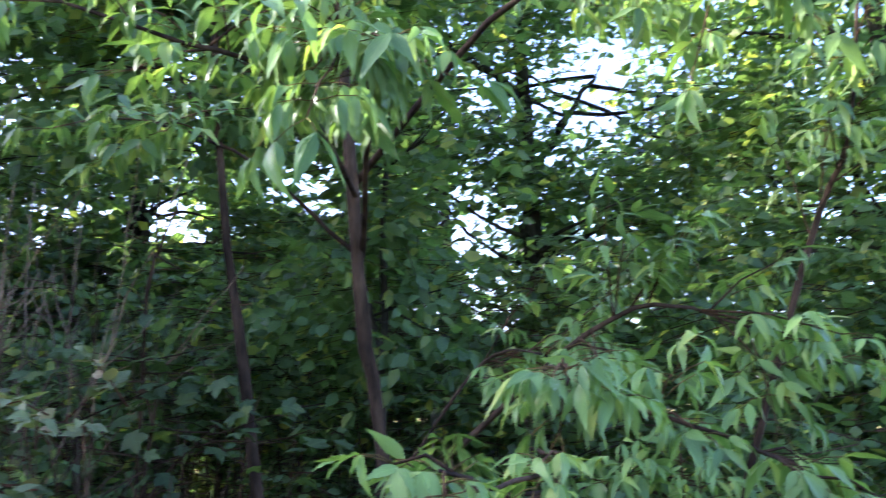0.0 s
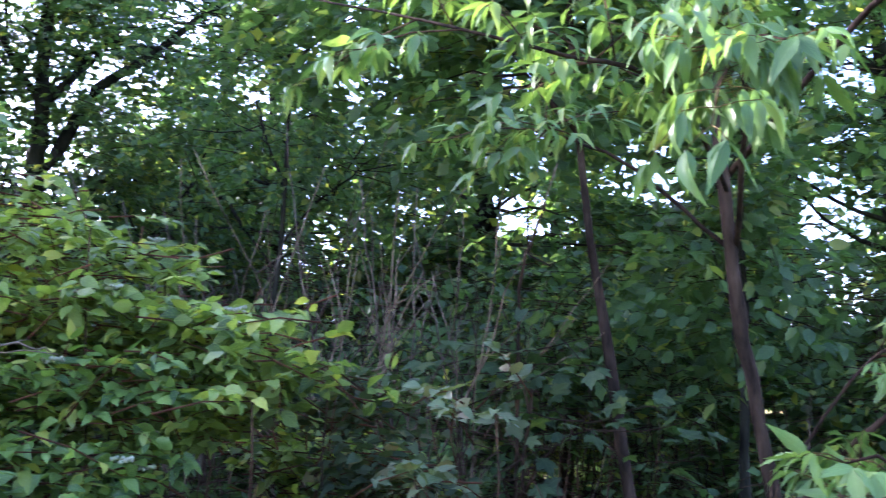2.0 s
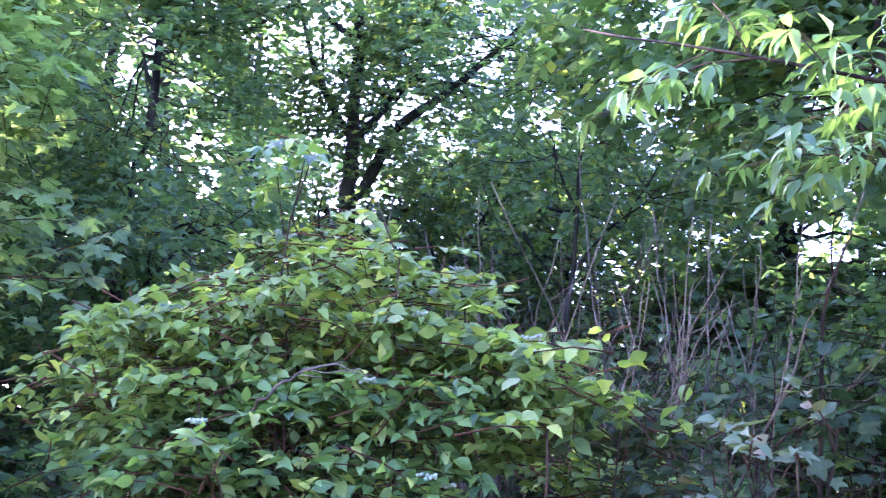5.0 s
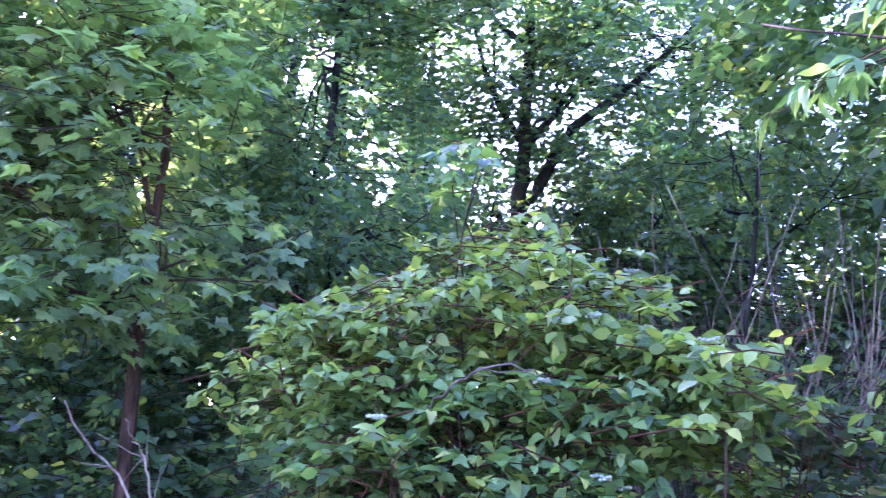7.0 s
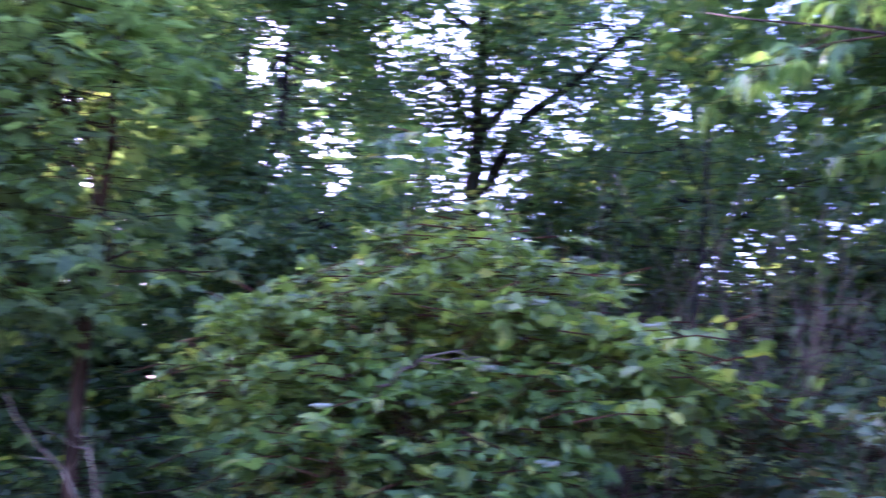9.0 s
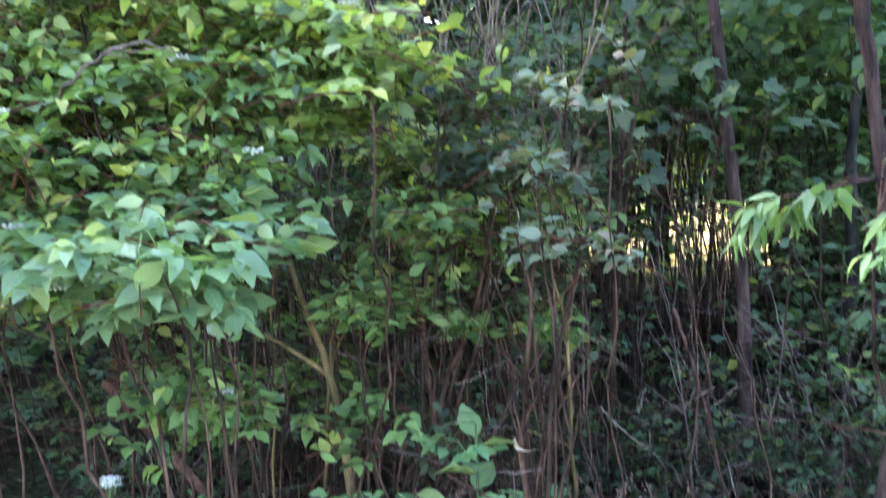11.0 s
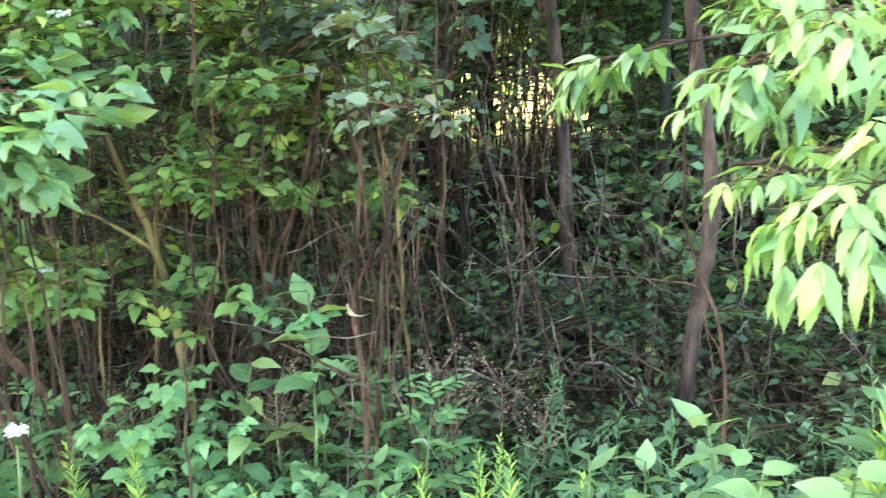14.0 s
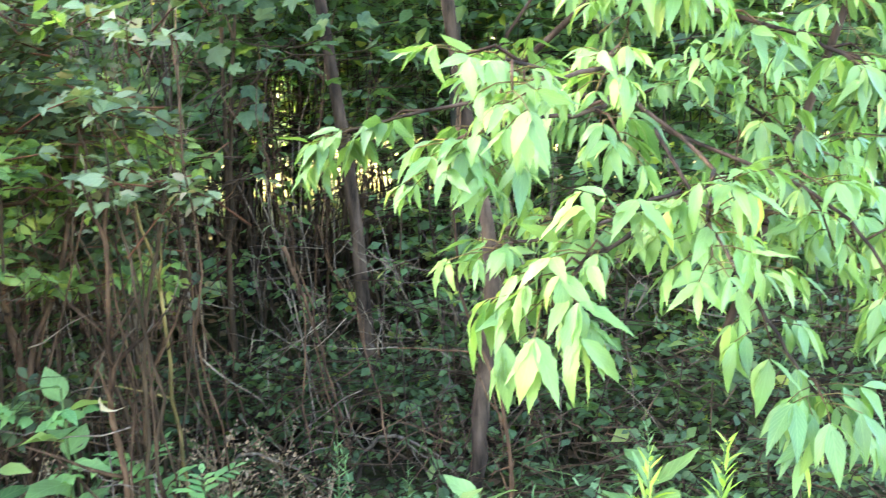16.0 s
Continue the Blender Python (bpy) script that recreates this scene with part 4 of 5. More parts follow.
shrub("thin dogwood shoots leafing among the brown stems", (-1.2, 1.95), 0.2, 5, [(-1.62, 1.85, 1.0, 0.12, 0.08, 0.2), (-1.3, 1.92, 1.12, 0.2, 0.06, 0.14), (-1.08, 1.95, 1.1, 0.16, 0.06, 0.22), (-0.97, 1.98, 0.74, 0.05, 0.05, 0.05), (-0.8, 1.9, 0.93, 0.05, 0.04, 0.04)], 62, (0.036, 0.058))
shrub("tall shoot with mildewed pale leaves", (-0.80, 2.05), 0.04, 4, [(-0.75, 1.92, 1.34, 0.09, 0.06, 0.26), (-0.72, 1.84, 1.0, 0.10, 0.05, 0.08)], 26, (0.036, 0.056), leaf=PALE, pieces=160)
shrub("sparse dogwood shoots low among the brown stems", (-1.35, 1.85), 0.2, 6, [(-1.48, 1.78, 0.76, 0.26, 0.12, 0.07), (-1.2, 2.4, 0.95, 0.35, 0.12, 0.35), (-1.45, 2.35, 0.9, 0.3, 0.12, 0.3)], 110, (0.038, 0.06))
undergrowth("dense dark saplings filling the shade between the trunks", [(-0.5, 3.7, 0.7, 0.9, 0.4, 0.6), (0.3, 3.2, 0.6, 0.7, 0.4, 0.5), (-0.1, 4.4, 1.2, 1.3, 0.5, 0.5), (-0.4, 3.2, 0.3, 0.8, 0.4, 0.2), (0.4, 2.8, 0.35, 0.5, 0.3, 0.25)], 500, (0.045, 0.07), front=0.0)
# the next three take the leaf colour darkened to stand in for shade
undergrowth("dark low saplings and creepers on the wood floor", [(-1.7, 2.9, 0.35, 0.7, 0.3, 0.25), (-0.9, 3.0, 0.32, 0.7, 0.3, 0.22), (-0.1, 3.0, 0.32, 0.6, 0.3, 0.22), (0.7, 2.8, 0.4, 0.5, 0.3, 0.3), (-2.4, 2.5, 0.5, 0.5, 0.4, 0.4)], 1000, (0.03, 0.05), leaf=SHADE_DARKENED, front=0.0)
undergrowth("low dark creepers round the trunks", [(-0.7, 2.45, 0.25, 0.5, 0.2, 0.12), (0.0, 2.45, 0.25, 0.5, 0.25, 0.12), (0.55, 2.3, 0.3, 0.4, 0.3, 0.2)], 330, (0.026, 0.046), leaf=SHADE_DARKENED, front=0.0)
undergrowth("dark leafy shoots behind the dogwood stems", [(-1.75, 2.6, 1.0, 0.4, 0.1, 0.35), (-1.25, 2.65, 1.0, 0.4, 0.1, 0.35), (-1.5, 2.6, 0.6, 0.5, 0.1, 0.2)], 260, (0.038, 0.062), leaf=SHADE_DARKENED, front=0.0)
undergrowth("dark saplings behind the dead stems", [(-2.0, 3.8, 1.4, 1.0, 0.5, 0.6), (-1.3, 4.4, 1.6, 0.9, 0.5, 0.6), (-2.7, 3.3, 1.6, 0.6, 0.5, 0.5)], 700, (0.055, 0.085))
undergrowth("tall dense saplings closing the back of the wood", [(-1.5, 5.2, 1.6, 1.2, 0.5, 0.8), (-2.8, 5.0, 1.6, 1.0, 0.6, 0.8), (-0.5, 4.9, 1.7, 0.9, 0.5, 0.6), (0.6, 4.6, 1.6, 0.8, 0.5, 0.6), (1.5, 3.9, 1.4, 0.7, 0.5, 0.6)], 2000, (0.06, 0.09))
undergrowth("dense saplings under the trees beside the maple", [(-5.2, 2.0, 1.1, 0.7, 0.7, 0.9), (-5.4, 1.0, 1.2, 0.7, 0.7, 0.9), (-5.0, 3.0, 1.1, 0.7, 0.6, 0.9), (-4.2, 2.6, 0.8, 0.6, 0.5, 0.6)], 1100, (0.06, 0.09))

undergrowth("dense saplings closing the wood beside the maple", [(-5.9, 2.2, 1.6, 0.8, 0.6, 0.8), (-6.1, 1.3, 1.7, 0.8, 0.6, 0.8), (-6.0, 0.5, 1.6, 0.7, 0.6, 0.8)], 650, (0.07, 0.105))
undergrowth("dense leafy thicket in the depth of the wood", [(-2.7, 5.6, 2.0, 0.9, 0.4, 0.6), (-2.2, 5.7, 2.3, 0.8, 0.4, 0.4), (-3.5, 5.2, 2.0, 0.8, 0.5, 0.6), (-1.9, 6.0, 2.0, 0.8, 0.4, 0.6), (-0.7, 6.1, 2.2, 0.8, 0.4, 0.7), (-3.1, 5.4, 1.3, 1.2, 0.5, 0.5)], 2300, (0.085, 0.13))


# ---- dead wood: bleached stems, sticks and fallen boughs ----
def ground_at(x, y):
    return ground_height(x, y)


def dead_stem(foot, tip, radius, twigs, label, name="dead_sapling", material=DEAD, sway=0.03, group="dead stems among the shrubs", reach=(0.08, 0.25), waist=None):
    t = thing(name, label, "dead plant", group)
    line = bend(foot, tip, 12, sway) if waist is None else through_points([foot, waist, (np.array(waist) + tip) / 2 + rng.normal(0, 0.02, 3), tip], 14, 0.006)
    part("stem", tubes("stem", line[None], np.linspace(radius, radius * 0.3, len(line))[None], material, 6), t)
    fine = []
    for i in range(twigs):
        k = int(rng.integers(4, 11))
        way = unit(line[k] - line[k - 2])
        end = line[k] + unit(way * 0.9 + rng.normal(0, 0.4, 3) + [0, 0, 0.3]) * rng.uniform(*reach)
        fine.append(bend(line[k], end, 5, 0.06))
    thick = np.linspace(radius * 0.5, radius * 0.18, 5)[None]
    part("twig", tubes("twig", fine[0][None], thick, material, 4), t)
    part("twig_mass", tubes("twig_mass", np.stack(fine[1:]), np.repeat(thick, twigs - 1, 0), material, 4), t)


# a thicket of bleached stems fanning out behind the dogwoods
for i in range(11):
    f = (i + rng.uniform(0.2, 0.8)) / 11
    cx, cy = -2.35 + 1.25 * f, 2.8 + 0.3 * f + rng.normal(0, 0.1)
    for j in range(5):
        top = rng.uniform(1.9, 2.3) + (0.3 if rng.random() < 0.2 else 0)
        x, y = cx + rng.normal(0, 0.03), cy + rng.normal(0, 0.04)
        dead_stem((x, y, ground_at(x, y)), (x + rng.normal(0, 0.27), y + rng.normal(0, 0.15), top), rng.uniform(0.0035, 0.0062), int(rng.integers(4, 8)),
                  "tall bleached dead stem with bare side twigs" if j % 2 else "grey-brown dead stem fanning out of its clump", material=(PALEWOOD, DEAD, TWIG)[j % 3], reach=(0.1, 0.35),
                  waist=(x + rng.normal(0, 0.03), y, rng.uniform(1.1, 1.4)))
# grey sticks standing in the shade between the trunks
for i in range(26):
    x, y = rng.uniform(-0.95, 0.35), rng.uniform(2.5, 3.6)
    dead_stem((x, y, ground_at(x, y)), (x + rng.normal(0, 0.14), y + rng.normal(0, 0.1), rng.uniform(0.6, 1.6)), rng.uniform(0.002, 0.005), int(rng.integers(3, 6)), "thin grey dead stick standing in the shade", material=STEM if i % 2 else DEAD, group="dead sticks in the shade", sway=0.05, reach=(0.1, 0.4))


def stick(name, label, points, radius, material, forks=0, reach=(0.1, 0.25)):
    t = thing(name, label, "dead branch", "fallen and broken branches")
    line = through_points(points, 18, 0.003)
    part("branch", tubes("branch", line[None], np.linspace(radius, radius * 0.4, 18)[None], material, 7), t)
    for i in range(forks):
        k = int(rng.integers(3, 16))
        end = line[k] + unit(rng.normal(0, 0.6, 3) + unit(line[k + 1] - line[k])) * rng.uniform(*reach)
        part("twig", tubes("twig", bend(line[k], end, 5, 0.06)[None], np.linspace(radius * 0.5, radius * 0.2, 5)[None], material, 4), t)


stick("arching_branch", "grey dead branch arching over the weeds", [(-0.86, 2.45, 0.14), (-0.80, 2.45, 0.38), (-0.63, 2.46, 0.34), (-0.50, 2.48, 0.16)], 0.006, DEAD, 4)
stick("arching_branch", "forked grey dead branch bowed to the ground", [(-0.52, 2.6, 0.18), (-0.44, 2.6, 0.37), (-0.28, 2.6, 0.33), (-0.10, 2.53, 0.14)], 0.007, DEAD, 7)
stick("leaning_stick", "straight brown stick leaning in the shade", [(-0.72, 2.84, 0.88), (-0.62, 2.78, 0.6), (-0.50, 2.70, 0.14)], 0.007, STEM, 2)
stick("dead_sapling", "peeling dead stem beside the reddish trunk", [(-0.05, 2.19, 0.12), (-0.05, 2.19, 0.42), (-0.08, 2.19, 0.67), (-0.15, 2.24, 0.84), (-0.17, 2.29, 1.1), (-0.15, 2.4, 1.35)], 0.006, STEM, 9, (0.08, 0.22))
stick("bare_branch", "grey-barked bare branch bent over in the leaves", [(-1.683, 1.397, 1.524), (-1.572, 1.366, 1.575), (-1.523, 1.382, 1.609), (-1.482, 1.418, 1.63), (-1.465, 1.485, 1.632), (-1.514, 1.613, 1.619)], 0.0038, DEAD, 4, (0.06, 0.15))
stick("forked_dead_branch", "bleached forked dead branch in the dark under the maple", [(-2.36, 1.32, 0.1), (-2.38, 1.2, 1.1), (-2.42, 1.14, 1.28), (-2.45, 1.10, 1.35), (-2.49, 1.03, 1.42), (-2.51, 0.99, 1.5)], 0.0048, PALEWOOD, 2, (0.06, 0.14))
stick("forked_dead_branch", "thin bleached dead stem in the dark under the maple", [(-2.34, 1.3, 0.1), (-2.38, 1.2, 1.15), (-2.41, 1.17, 1.36), (-2.43, 1.14, 1.42), (-2.44, 1.12, 1.47)], 0.004, PALEWOOD, 4, (0.06, 0.14))
stick("leaning_shrub", "thick olive-yellow leaning dogwood stem", [(-1.30, 1.98, 0.1), (-1.35, 1.95, 0.61), (-1.40, 1.95, 0.88), (-1.49, 1.95, 1.12), (-1.60, 1.9, 1.5)], 0.014, OLIVE, 3)
stick("bare_shrub", "thick flaking brown stem of a shrub", [(-1.20, 2.2, 0.1), (-1.22, 2.19, 0.63), (-1.27, 2.25, 0.92), (-1.26, 2.31, 1.35)], 0.013, STEM, 6)
stick("bare_shrub", "forked flaking brown stem of a shrub", [(-1.21, 2.22, 0.2), (-1.22, 2.2, 0.66), (-1.15, 2.31, 0.96), (-1.08, 2.35, 1.3)], 0.011, STEM, 5)
stick("bare_shrub", "upright brown stem of a thin shrub", [(-0.88, 1.93, 0.1), (-0.87, 1.92, 0.5), (-0.875, 1.9, 0.78), (-0.82, 1.86, 1.2)], 0.010, STEM, 8, (0.1, 0.25))
for i in range(13):
    f = rng.random()
    x, y = -1.75 + 1.0 * f + rng.normal(0, 0.03), 2.0 + 0.15 * rng.random()
    top = rng.uniform(0.9, 1.7)
    lean = rng.normal(0, 0.2)
    stick("bare_shrub", ("flaking brown stem in the dogwood thicket", "dark weathered stem in the dogwood thicket", "olive-brown stem in the dogwood thicket")[i % 3],
          [(x, y, ground_at(x, y)), (x + 0.3 * lean, y, 0.35 * top), (x + 0.45 * lean, y + 0.03, 0.7 * top), (x + lean, y + 0.05, top)], rng.uniform(0.003, 0.0095), (STEM, TWIG, OLIVE)[i % 3], 3, (0.08, 0.25))
stick("fallen_bough", "thick grey-brown fallen bough leaning in the weeds", [(-2.1, 1.95, 0.78), (-1.75, 1.9, 0.52), (-1.5, 1.86, 0.3), (-1.38, 1.84, 0.16)], 0.017, STEM, 5, (0.1, 0.3))
stick("dead_vine", "thin pale vine strung between the stems", [(-1.36, 1.9, 0.93), (-1.2, 1.9, 0.90), (-1.1, 1.9, 0.97), (-1.0, 1.88, 0.98)], 0.0018, DEAD, 2)
stick("dead_vine", "thin pale twig strung across the stems", [(-1.9, 1.8, 0.50), (-1.6, 1.8, 0.43), (-1.45, 1.8, 0.42)], 0.0018, DEAD, 2)
stick("dark_branch", "dark dead branch rising from the shrubs", [(-0.98, 3.08, 0.3), (-0.90, 3.06, 1.84), (-0.86, 3.04, 2.0), (-0.80, 3.03, 2.16)], 0.008, TWIG, 4)


def brushwood(label, lo, hi, count, material):
    t = thing("brushwood", label, "twigs", "brushwood under the shrubs")
    a = rng.uniform(lo, hi, (count, 3))
    a[:, 2] = lo[2] + (hi[2] - lo[2]) * rng.random(count) ** 1.5
    d = unit(rng.normal(0, 1, (count, 3)) * [0.8, 0.5, 1.0]) * rand(count, 0.08, 0.4)[:, None]
    lines = np.stack([bend(p, p + q, 6, 0.07) for p, q in zip(a, d)])
    lines[..., 2] = np.maximum(lines[..., 2], 0.1)
    r = rand(count, 0.0008, 0.0024)[:, None] * np.linspace(1, 0.4, 6)
    for i in range(40):
        part("twig", tubes("twig", lines[i:i + 1], r[i:i + 1], material, 4), t)
    part("twig_mass", tubes("twig_mass", lines[40:], r[40:], material, 4), t)


brushwood("tangle of dry brown twigs under the dogwoods", (-2.1, 1.85, 0.1), (-0.8, 2.6, 1.1), 700, STEM)
brushwood("tangle of bleached twigs under the dogwoods", (-2.1, 1.75, 0.1), (-0.75, 2.3, 0.9), 150, DEAD)
brushwood("tangle of grey twigs between the trunks", (-0.8, 2.5, 0.1), (0.5, 3.2, 0.9), 300, DEAD)
brushwood("tangle of fine grey twigs low before the trunks", (-0.75, 2.2, 0.14), (0.2, 2.6, 0.5), 150, STEM)
brushwood("dark twigs under the maple", (-3.4, 1.1, 0.1), (-2.2, 2.2, 1.2), 160, TWIG)


# ---- herbs of the verge ----
def stalk_leaves(height, count, size, tilt=0.3, low=0.15, taper=0.55):
    """Narrow leaves set in a spiral up a stalk."""
    s = np.linspace(low, 1.0, count)
    a = np.arange(count) * 2.4 + rng.uniform(0, 6)
    way = unit(np.stack([np.cos(a), np.sin(a), tilt + 0.9 * s + rng.normal(0, 0.12, count)], 1))
    return np.stack([0 * s, 0 * s, s * height], 1), way, np.tile([0, 0, 1.0], (count, 1)) + rng.normal(0, 0.2, (count, 3)), size * (1 - taper * s) * rand(count, 0.85, 1.15)


def goldenrod(label, height, count, size, tip, leaf=HERB):
    t = thing("goldenrod", label, "herb", "herbs of the verge")
    part("stem", tubes("stem", np.array([[(0, 0, 0), (0.004, 0, height * 0.5), (0, 0.003, height)]]), np.array([[0.0032, 0.0026, 0.001]]), GREENSTEM, 5), t)
    leaves = stalk_leaves(height * 0.92, count, size)
    leaf_pieces("leaf", HERB_LEAF, leaves, leaf, t)
    if tip:
        n = 34
        s = np.linspace(0.62, 1.0, n); a = np.arange(n) * 2.4
        way = unit(np.stack([np.cos(a), np.sin(a), 0.9 + 0.6 * s], 1))
        tops = (np.stack([0 * s, 0 * s, s * height], 1), way, np.tile([0, 0, 1.0], (n, 1)) + rng.normal(0, 0.2, (n, 3)), 0.042 * (1.25 - s) / 0.45 * rand(n, 0.7, 1.1))
        part("flower_spike", leaf_mesh("flower_spike", HERB_LEAF, tops, YOUNG), t, "yellow-green budding flower spike")
    return t


def planted(t, spots):
    """The first plant at the first spot, copies at the others: x, y, scale."""
    for i, (x, y, scale) in enumerate(spots):
        m = pose(x, y, ground_at(x, y) - 0.01, rng.uniform(-7, 7), rng.uniform(-7, 7), rng.uniform(0, 360))
        if i == 0:
            t.matrix_basis = m
            t.scale = (scale,) * 3
        else:
            copy_thing(t, m).scale = (scale,) * 3


def strip(n, x0, x1, y0, y1, lo, hi):
    return [(float(rng.uniform(x0, x1)), float(rng.uniform(y0, y1)), float(rng.uniform(lo, hi))) for _ in range(n)]


planted(goldenrod("goldenrod with a yellow-green budding spike", 0.42, 22, 0.085, True),
        [(-1.8, 1.5, 0.75), (-1.64, 1.5, 0.85), (-1.41, 1.6, 1.02), (-1.31, 1.6, 1.02), (-0.56, 1.8, 0.96), (-0.59, 1.5, 1.17), (-0.94, 1.5, 1.03), (-0.73, 1.5, 1.04), (-0.4, 1.5, 1.12), (-1.23, 1.5, 1.01), (-1.76, 1.5, 0.65), (-1.44, 1.5, 0.75), (-0.83, 1.5, 0.95), (-0.45, 1.5, 1.21), (0.17, 1.6, 1.65), (0.28, 1.6, 1.61)])
planted(goldenrod("leafy goldenrod in bud", 0.46, 30, 0.08, True), [(0.17, 1.66, 1.15), (0.45, 1.6, 1.2), (-0.56, 1.91, 0.75), (-0.34, 1.85, 0.7)])
planted(goldenrod("tall weed with narrow dark green leaves", 0.5, 34, 0.075, False), [(-1.71, 1.66, 1.1), (-0.48, 2.23, 0.85), (-0.32, 2.2, 0.7), (-0.41, 2.21, 0.8), (-0.72, 2.05, 0.7), (0.3, 2.1, 1.0)] + strip(10, -1.9, 0.7, 1.7, 2.2, 0.5, 0.8))
planted(goldenrod("low weed with narrow green leaves", 0.28, 22, 0.07, False), strip(60, -2.0, 0.8, 1.25, 2.2, 0.7, 1.25))


def yarrow(label, height):
    t = thing("yarrow", label, "wildflower", "yarrow at the verge")
    part("stem", tubes("stem", np.array([[(0, 0, 0), (0.01, 0.004, height * 0.5), (0, 0, height)]]), np.array([[0.003, 0.0024, 0.0018]]), GREENSTEM, 5), t)
    leaf_pieces("leaf", HERB_LEAF, stalk_leaves(height * 0.85, 18, 0.07, 0.2), HERB, t)
    n = 80
    a, r = np.arange(n) * 2.4, 0.020 * np.sqrt(np.arange(n) / n) * 0.85 * (1 + 0.25 * np.sin(np.arange(n) * 2.4 * 3))
    top = np.stack([np.cos(a) * r, np.sin(a) * r, height + 0.006 - 3.0 * r * r + 0.007 * np.sin(a * 1.7 + r * 90)], 1)
    rays = np.stack([np.tile([0, 0, height - 0.03], (12, 1)), top[::6][:12] * [0.7, 0.7, 1] - [0, 0, 0.012], top[::6][:12]], 1)
    part("stalk_mass", tubes("stalk_mass", rays, np.tile([0.001, 0.0008, 0.0006], (len(rays), 1)), GREENSTEM, 3), t)
    places = np.repeat(top, 5, 0)
    b = np.tile(np.arange(5) * 1.2566, n) + np.repeat(rng.uniform(0, 6, n), 5)
    way = np.stack([np.cos(b), np.sin(b), rng.uniform(0.0, 0.5, 5 * n)], 1)
    part("flower_head", leaf_mesh("flower_head", PETAL_LEAF, (places, way, np.tile([0, 0, 1.0], (5 * n, 1)), rand(5 * n, 0.0035, 0.006)), PETAL), t, "flat white flower head")
    return t


planted(yarrow("white yarrow in flower", 0.5), [(-1.64, 1.45, 0.86), (-1.73, 1.45, 1.07), (-1.72, 1.45, 1.26), (-1.47, 1.45, 1.07)])


def bramble(label, tips, count):
    """Arching canes with leaves in threes."""
    t = thing("bramble", label, "bramble", "brambles at the verge")
    groups = []
    for foot, top in tips:
        foot, top = np.array([*foot, ground_at(*foot)]), np.array(top)
        line = through_points([foot, foot + (top - foot) * [0.3, 0.3, 0.8], top], 10, 0.003)
        part("cane", tubes("cane", line[None], np.linspace(0.0035, 0.0015, 10)[None], GREENSTEM, 5), t)
        at = line[rng.integers(3, 10, count)]
        a = rng.uniform(0, 6.3, count)
        d = unit(np.stack([np.cos(a), np.sin(a) - 0.5, rng.uniform(-0.1, 0.5, count)], 1))
        end = at + d * rand(count, 0.04, 0.09)[:, None]
        side = unit(np.cross(d, [0, 0, 1.0]))
        up = np.array([0, -0.3, 1.0])
        for w, q in ((d - [0, 0, 0.3], 1.0), (d * 0.2 + side - [0, 0, 0.2], 0.85), (d * 0.2 - side - [0, 0, 0.2], 0.85)):
            groups.append((end, unit(w + rng.normal(0, 0.1, (count, 3))), up + rng.normal(0, 0.22, (count, 3)), rand(count, 0.028, 0.052) * q))
        part("stalk_mass", tubes("stalk_mass", np.stack([at, (at + end) / 2, end], 1), np.tile([0.001, 0.001, 0.0008], (count, 1)), GREENSTEM, 3), t)
    leaf_pieces("leaf", BRAMBLE_LEAF, join(groups), BRAMBLE, t)


bramble("bramble with bright green leaves in threes", [((-1.3, 1.9), (-1.28, 1.85, 0.58)), ((-1.2, 1.9), (-1.20, 1.82, 0.46)), ((-1.3, 1.8), (-1.29, 1.70, 0.42)), ((-1.15, 1.85), (-1.05, 1.75, 0.34)), ((-1.35, 1.9), (-1.4, 1.75, 0.45)), ((-1.25, 1.75), (-1.18, 1.62, 0.36)), ((-1.4, 1.8), (-1.36, 1.68, 0.52))], 20)
bramble("bramble leaves low among the weeds", [((-0.9, 1.95), (-0.85, 1.8, 0.34)), ((-0.75, 1.95), (-0.7, 1.75, 0.3)), ((-1.0, 2.0), (-1.05, 1.95, 0.72)), ((-0.3, 1.9), (-0.35, 1.75, 0.28)), ((0.1, 1.9), (0.05, 1.7, 0.3)), ((-1.3, 1.75), (-1.3, 1.6, 0.3)), ((-1.1, 1.7), (-1.12, 1.55, 0.28))], 12)


def broadleaf(label, height, count, size, leaf, leaning=0.35):
    """A low upright plant with broad leaves in tiers."""
    t = thing("broadleaf_seedling", label, "seedling", "low leafy plants")
    part("stem", tubes("stem", np.array([[(0, 0, 0), (0.006, 0.0, height * 0.5), (0, 0, height)]]), np.array([[0.004, 0.003, 0.0015]]), GREENSTEM, 5), t)
    s = np.linspace(0.35, 1.0, count)
    a = np.arange(count) * 1.75 + rng.uniform(0, 6)
    way = unit(np.stack([np.cos(a), np.sin(a), leaning * s + rng.normal(0, 0.1, count)], 1))
    leaf_pieces("leaf", DOG_LEAF, (np.stack([0 * s, 0 * s, s * height], 1), way, np.tile([0, 0, 1.0], (count, 1)) + rng.normal(0, 0.15, (count, 3)), size * (1.1 - 0.35 * s) * rand(count, 0.85, 1.15)), leaf, t)
    return t


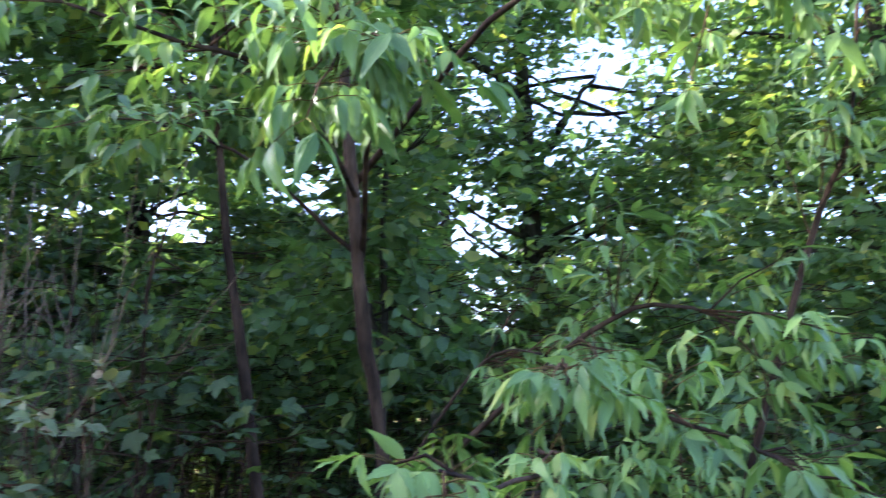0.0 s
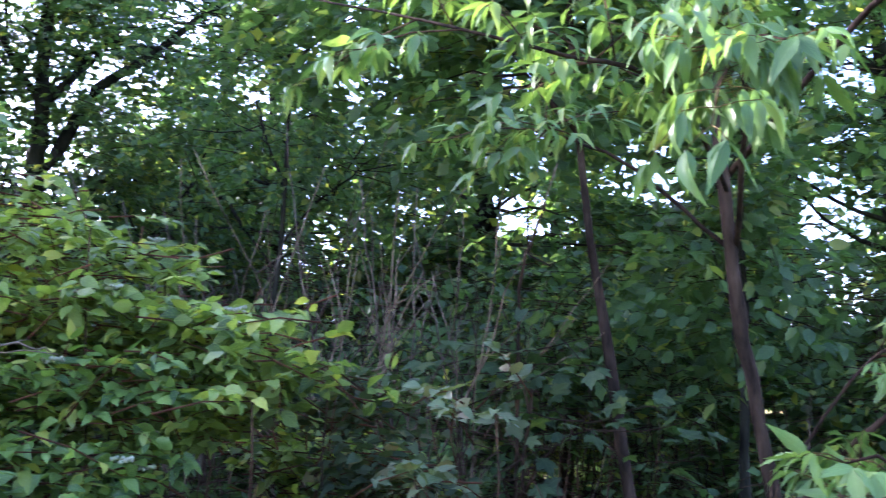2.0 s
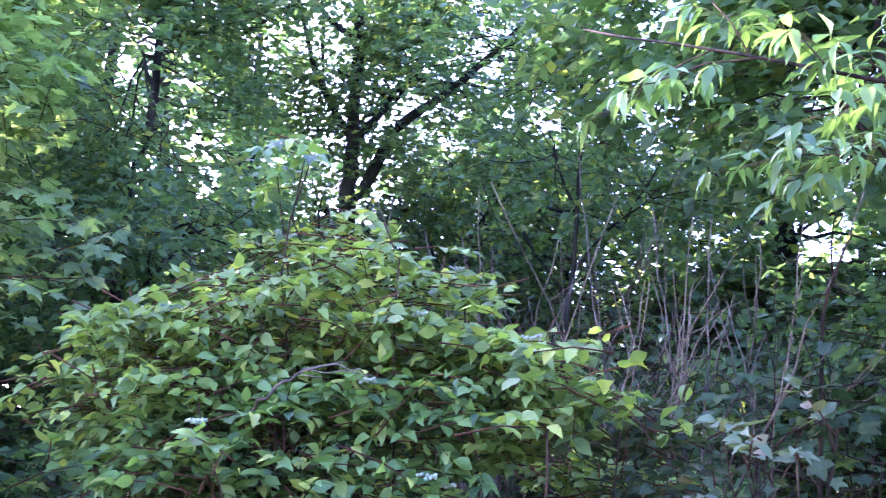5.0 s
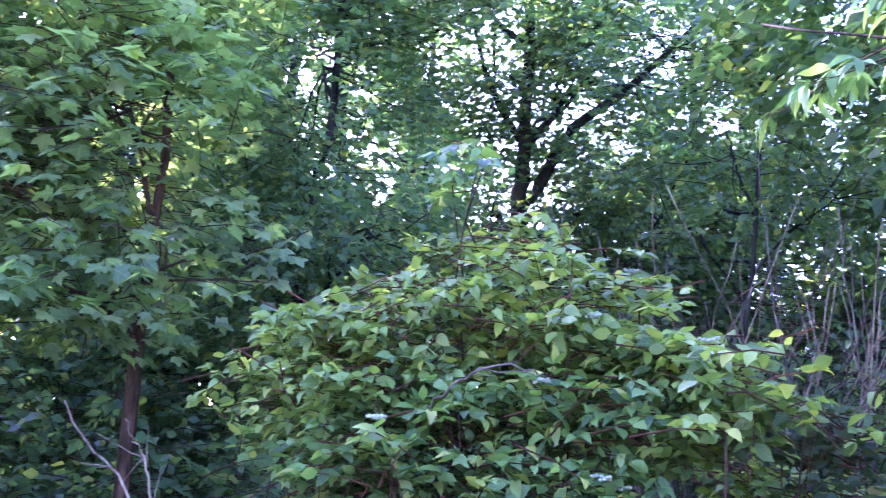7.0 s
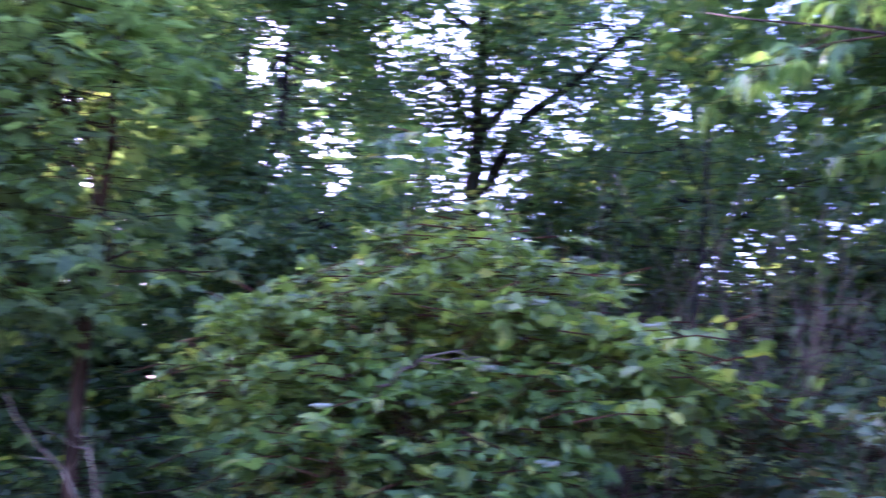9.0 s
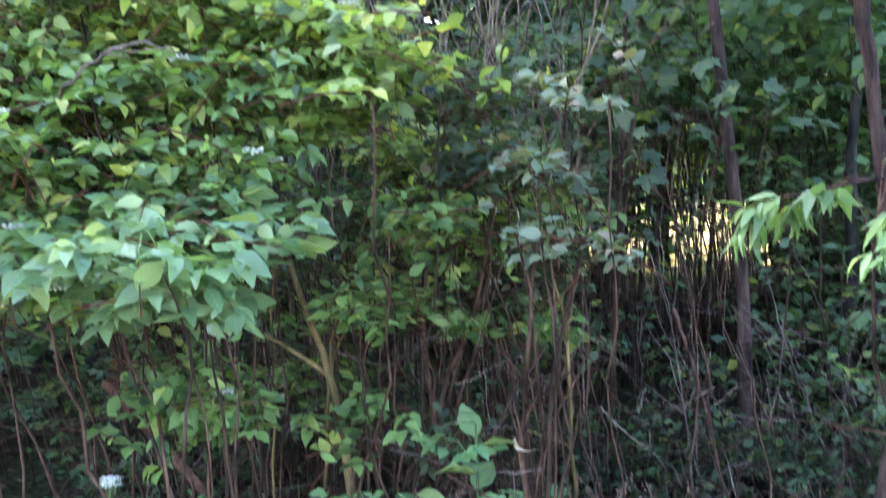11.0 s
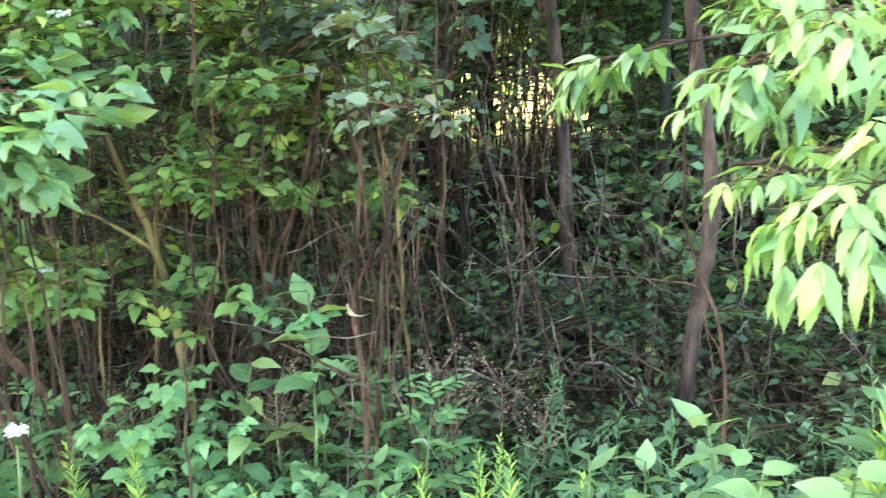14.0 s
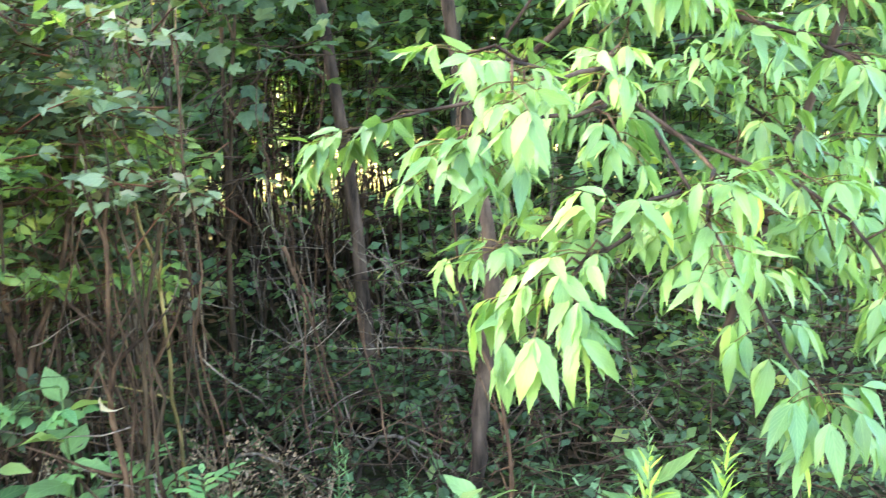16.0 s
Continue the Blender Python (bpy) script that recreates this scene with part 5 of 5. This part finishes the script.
planted(broadleaf("low dogwood seedling with bright leaves", 0.42, 15, 0.085, GLOSSYDOG), [(-0.03, 1.75, 1.27), (-0.07, 1.65, 1.14), (-0.21, 1.6, 1.14), (-0.33, 1.6, 1.11), (-0.02, 1.55, 1.22), (-1.2, 1.85, 1.22), (-1.01, 1.9, 1.57), (-0.76, 1.7, 0.9), (-0.93, 1.7, 0.78), (0.26, 1.65, 1.5), (0.27, 1.5, 1.49), (0.2, 1.55, 1.39), (0.13, 1.5, 1.4)])
planted(broadleaf("low seedling with bluish-green leaves", 0.30, 12, 0.095, DOGWOOD), [(-0.30, 1.70, 1.0), (-0.12, 1.62, 1.0), (0.05, 1.72, 1.1), (-0.62, 1.6, 0.8), (-0.85, 1.7, 0.8), (-0.95, 1.62, 0.85), (0.2, 1.8, 1.2), (-1.1, 1.65, 0.9), (-0.75, 1.62, 0.85), (-0.4, 1.62, 0.9), (0.45, 1.75, 1.2)])
planted(broadleaf("low leafy weed with yellow-green leaves", 0.30, 14, 0.06, YOUNG, 0.6), [(-0.38, 1.66, 1.0), (-0.45, 1.72, 0.9)])


def lacy_plant(label, height):
    """An upright herb with deeply cut leaves."""
    t = thing("mugwort", label, "herb", "herbs of the verge")
    part("stem", tubes("stem", np.array([[(0, 0, 0), (0.012, 0, height * 0.5), (0, 0, height)]]), np.array([[0.0035, 0.003, 0.0015]]), GREENSTEM, 5), t)
    groups = []
    for i in range(15):
        s = 0.3 + 0.7 * i / 14
        a = i * 2.4
        d = unit(np.array([math.cos(a), math.sin(a), 0.5]))
        side = unit(np.cross(d, [0, 0, 1.0]))
        long = 0.11 * (1.25 - 0.6 * s)
        for j in range(4):
            f = 0.35 + 0.65 * j / 3
            for sign in ((1, -1) if j < 3 else (0,)):
                w = unit(d * 0.7 + side * sign * 0.9)
                groups.append((np.array([[0, 0, s * height]]) + d * long * f, w[None], np.array([[0, 0, 1.0]]), np.array([long * (0.62 - 0.35 * abs(f - 0.5))])))
    part("foliage", leaf_mesh("foliage", [blade(4, 1.0, w, 0.2, 0.4, 0.5, 0.9, 0.1) for w in (0.36, 0.44)], join(groups), BRAMBLE), t)
    return t


planted(lacy_plant("mugwort with deeply cut light green leaves", 0.42), [(-0.83, 2.05, 1.07), (-0.76, 1.98, 1.0), (-1.69, 1.6, 0.69), (-1.65, 1.75, 1.07), (-1.81, 1.6, 1.01)])


def dry_umbel(label, height):
    t = thing("dry_seedhead", label, "dead plant", "dry seed heads")
    part("stem", tubes("stem", np.array([[(0, 0, 0), (0.01, 0, height * 0.6), (0, 0, height)]]), np.array([[0.0028, 0.0022, 0.0014]]), DRYSTEM, 5), t)
    n = 26
    root = np.stack([np.zeros(n), np.zeros(n), rng.uniform(0.6, 1.0, n) * height], 1)
    a = rng.uniform(0, 6.3, n)
    end = root + np.stack([np.cos(a), np.sin(a), rng.uniform(0.5, 1.4, n)], 1) * rand(n, 0.04, 0.09)[:, None]
    part("stalk_mass", tubes("stalk_mass", np.stack([root, (root + end) / 2 + [0, 0, -0.006], end], 1), np.tile([0.0012, 0.001, 0.0007], (n, 1)), DRYSTEM, 3), t)
    at = np.repeat(end, 9, 0) + rng.normal(0, 0.008, (9 * n, 3))
    part("seed_mass", leaf_mesh("seed_mass", PETAL_LEAF, (at, unit(rng.normal(0, 1, (9 * n, 3))), rng.normal(0, 1, (9 * n, 3)), rand(9 * n, 0.004, 0.010)), DRY), t)
    return t


planted(dry_umbel("dry brown branching seed head", 0.40), [(-0.67, 2.08, 0.95), (-0.60, 2.15, 1.0), (-0.72, 2.15, 1.0), (-1.1, 1.94, 1.05), (-1.55, 1.85, 0.9), (-1.5, 1.95, 0.8), (-0.5, 2.1, 0.8), (-1.62, 1.75, 0.7), (-0.95, 2.1, 0.9)])


def ground_cover():
    t = thing("ground_cover", "carpet of small weeds and creeping leaves", "weeds", kind="stuff")
    n = 1100
    tips = np.stack([rand(n, -2.6, 1.2), rand(n, 1.15, 2.35), np.zeros(n)], 1)
    tips[:, 2] = [ground_at(x, y) for x, y, z in tips]
    tips[:, 2] += rand(n, 0.03, 0.2)
    lines, leaves = sprays(tips, (0.08, 0.2), 3, (0.03, 0.055), 0.5, 0.1)
    part("twig_mass", tubes("twig_mass", lines, np.tile([0.0014, 0.0012, 0.001], (n, 1)), GREENSTEM, 3), t)
    part("foliage", leaf_mesh("foliage", HERB_LEAF + FAR_LEAF, leaves, HERB), t)
    m = 260
    at = np.stack([rand(m, -2.4, 1.0), rand(m, 1.1, 2.5), np.zeros(m)], 1)
    at[:, 2] = [ground_at(x, y) for x, y, z in at]
    way = unit(rng.normal(0, 0.35, (m, 3)) + [0, 0, 1.0])
    grass = thing("grass", "long green grass blades in the verge", "grass", kind="stuff")
    part("foliage", leaf_mesh("foliage", [blade(2, 1.0, 0.03, 0.3, d, 0.3, 1.0) for d in (0.5, 1.0, 1.5)], (at, way, rng.normal(0, 1, (m, 3)), rand(m, 0.10, 0.24)), HERB), grass)
    litter = thing("leaf_litter", "brown fallen leaves on the wood floor", "fallen leaves", kind="stuff")
    m = 900
    at = np.stack([rand(m, -4.0, 2.0), rand(m, 1.2, 5.0), np.zeros(m)], 1)
    at[:, 2] = [ground_at(x, y) + 0.012 for x, y, z in at]
    part("foliage", leaf_mesh("foliage", FAR_LEAF, (at, unit(rng.normal(0, 1, (m, 3)) * [1, 1, 0.15]), np.tile([0, 0, 1.0], (m, 1)) + rng.normal(0, 0.3, (m, 3)), rand(m, 0.05, 0.09)), DRY), litter)


ground_cover()


def single_leaf(name, label, place, way, face, size, shape, material):
    ob = new(name, leaf_mesh(name, [shape], (np.array([place], float), np.array([way], float), np.array([face], float), np.array([size])), material))
    return tagged(ob, label, "leaf")


single_leaf("curled_leaf", "curled dry tan leaf caught on a brown stem", (-0.863, 1.82, 0.788), (0.15, -0.1, -1.0), (-1.0, -0.5, 0.2), 0.068, blade(6, 1.0, 0.5, 0.6, 2.2, 0.4, 0.8), TAN)
for x, y, z in ((-1.53, 1.80, 0.43), (-1.51, 1.81, 0.42), (-1.54, 1.79, 0.41)):
    single_leaf("red_leaf", "red withered leaf among the weeds", (x, y, z), (rng.normal(), -0.5, 0.2), (0, -0.6, 1.0), 0.03, BRAMBLE_LEAF[0], REDLEAF)
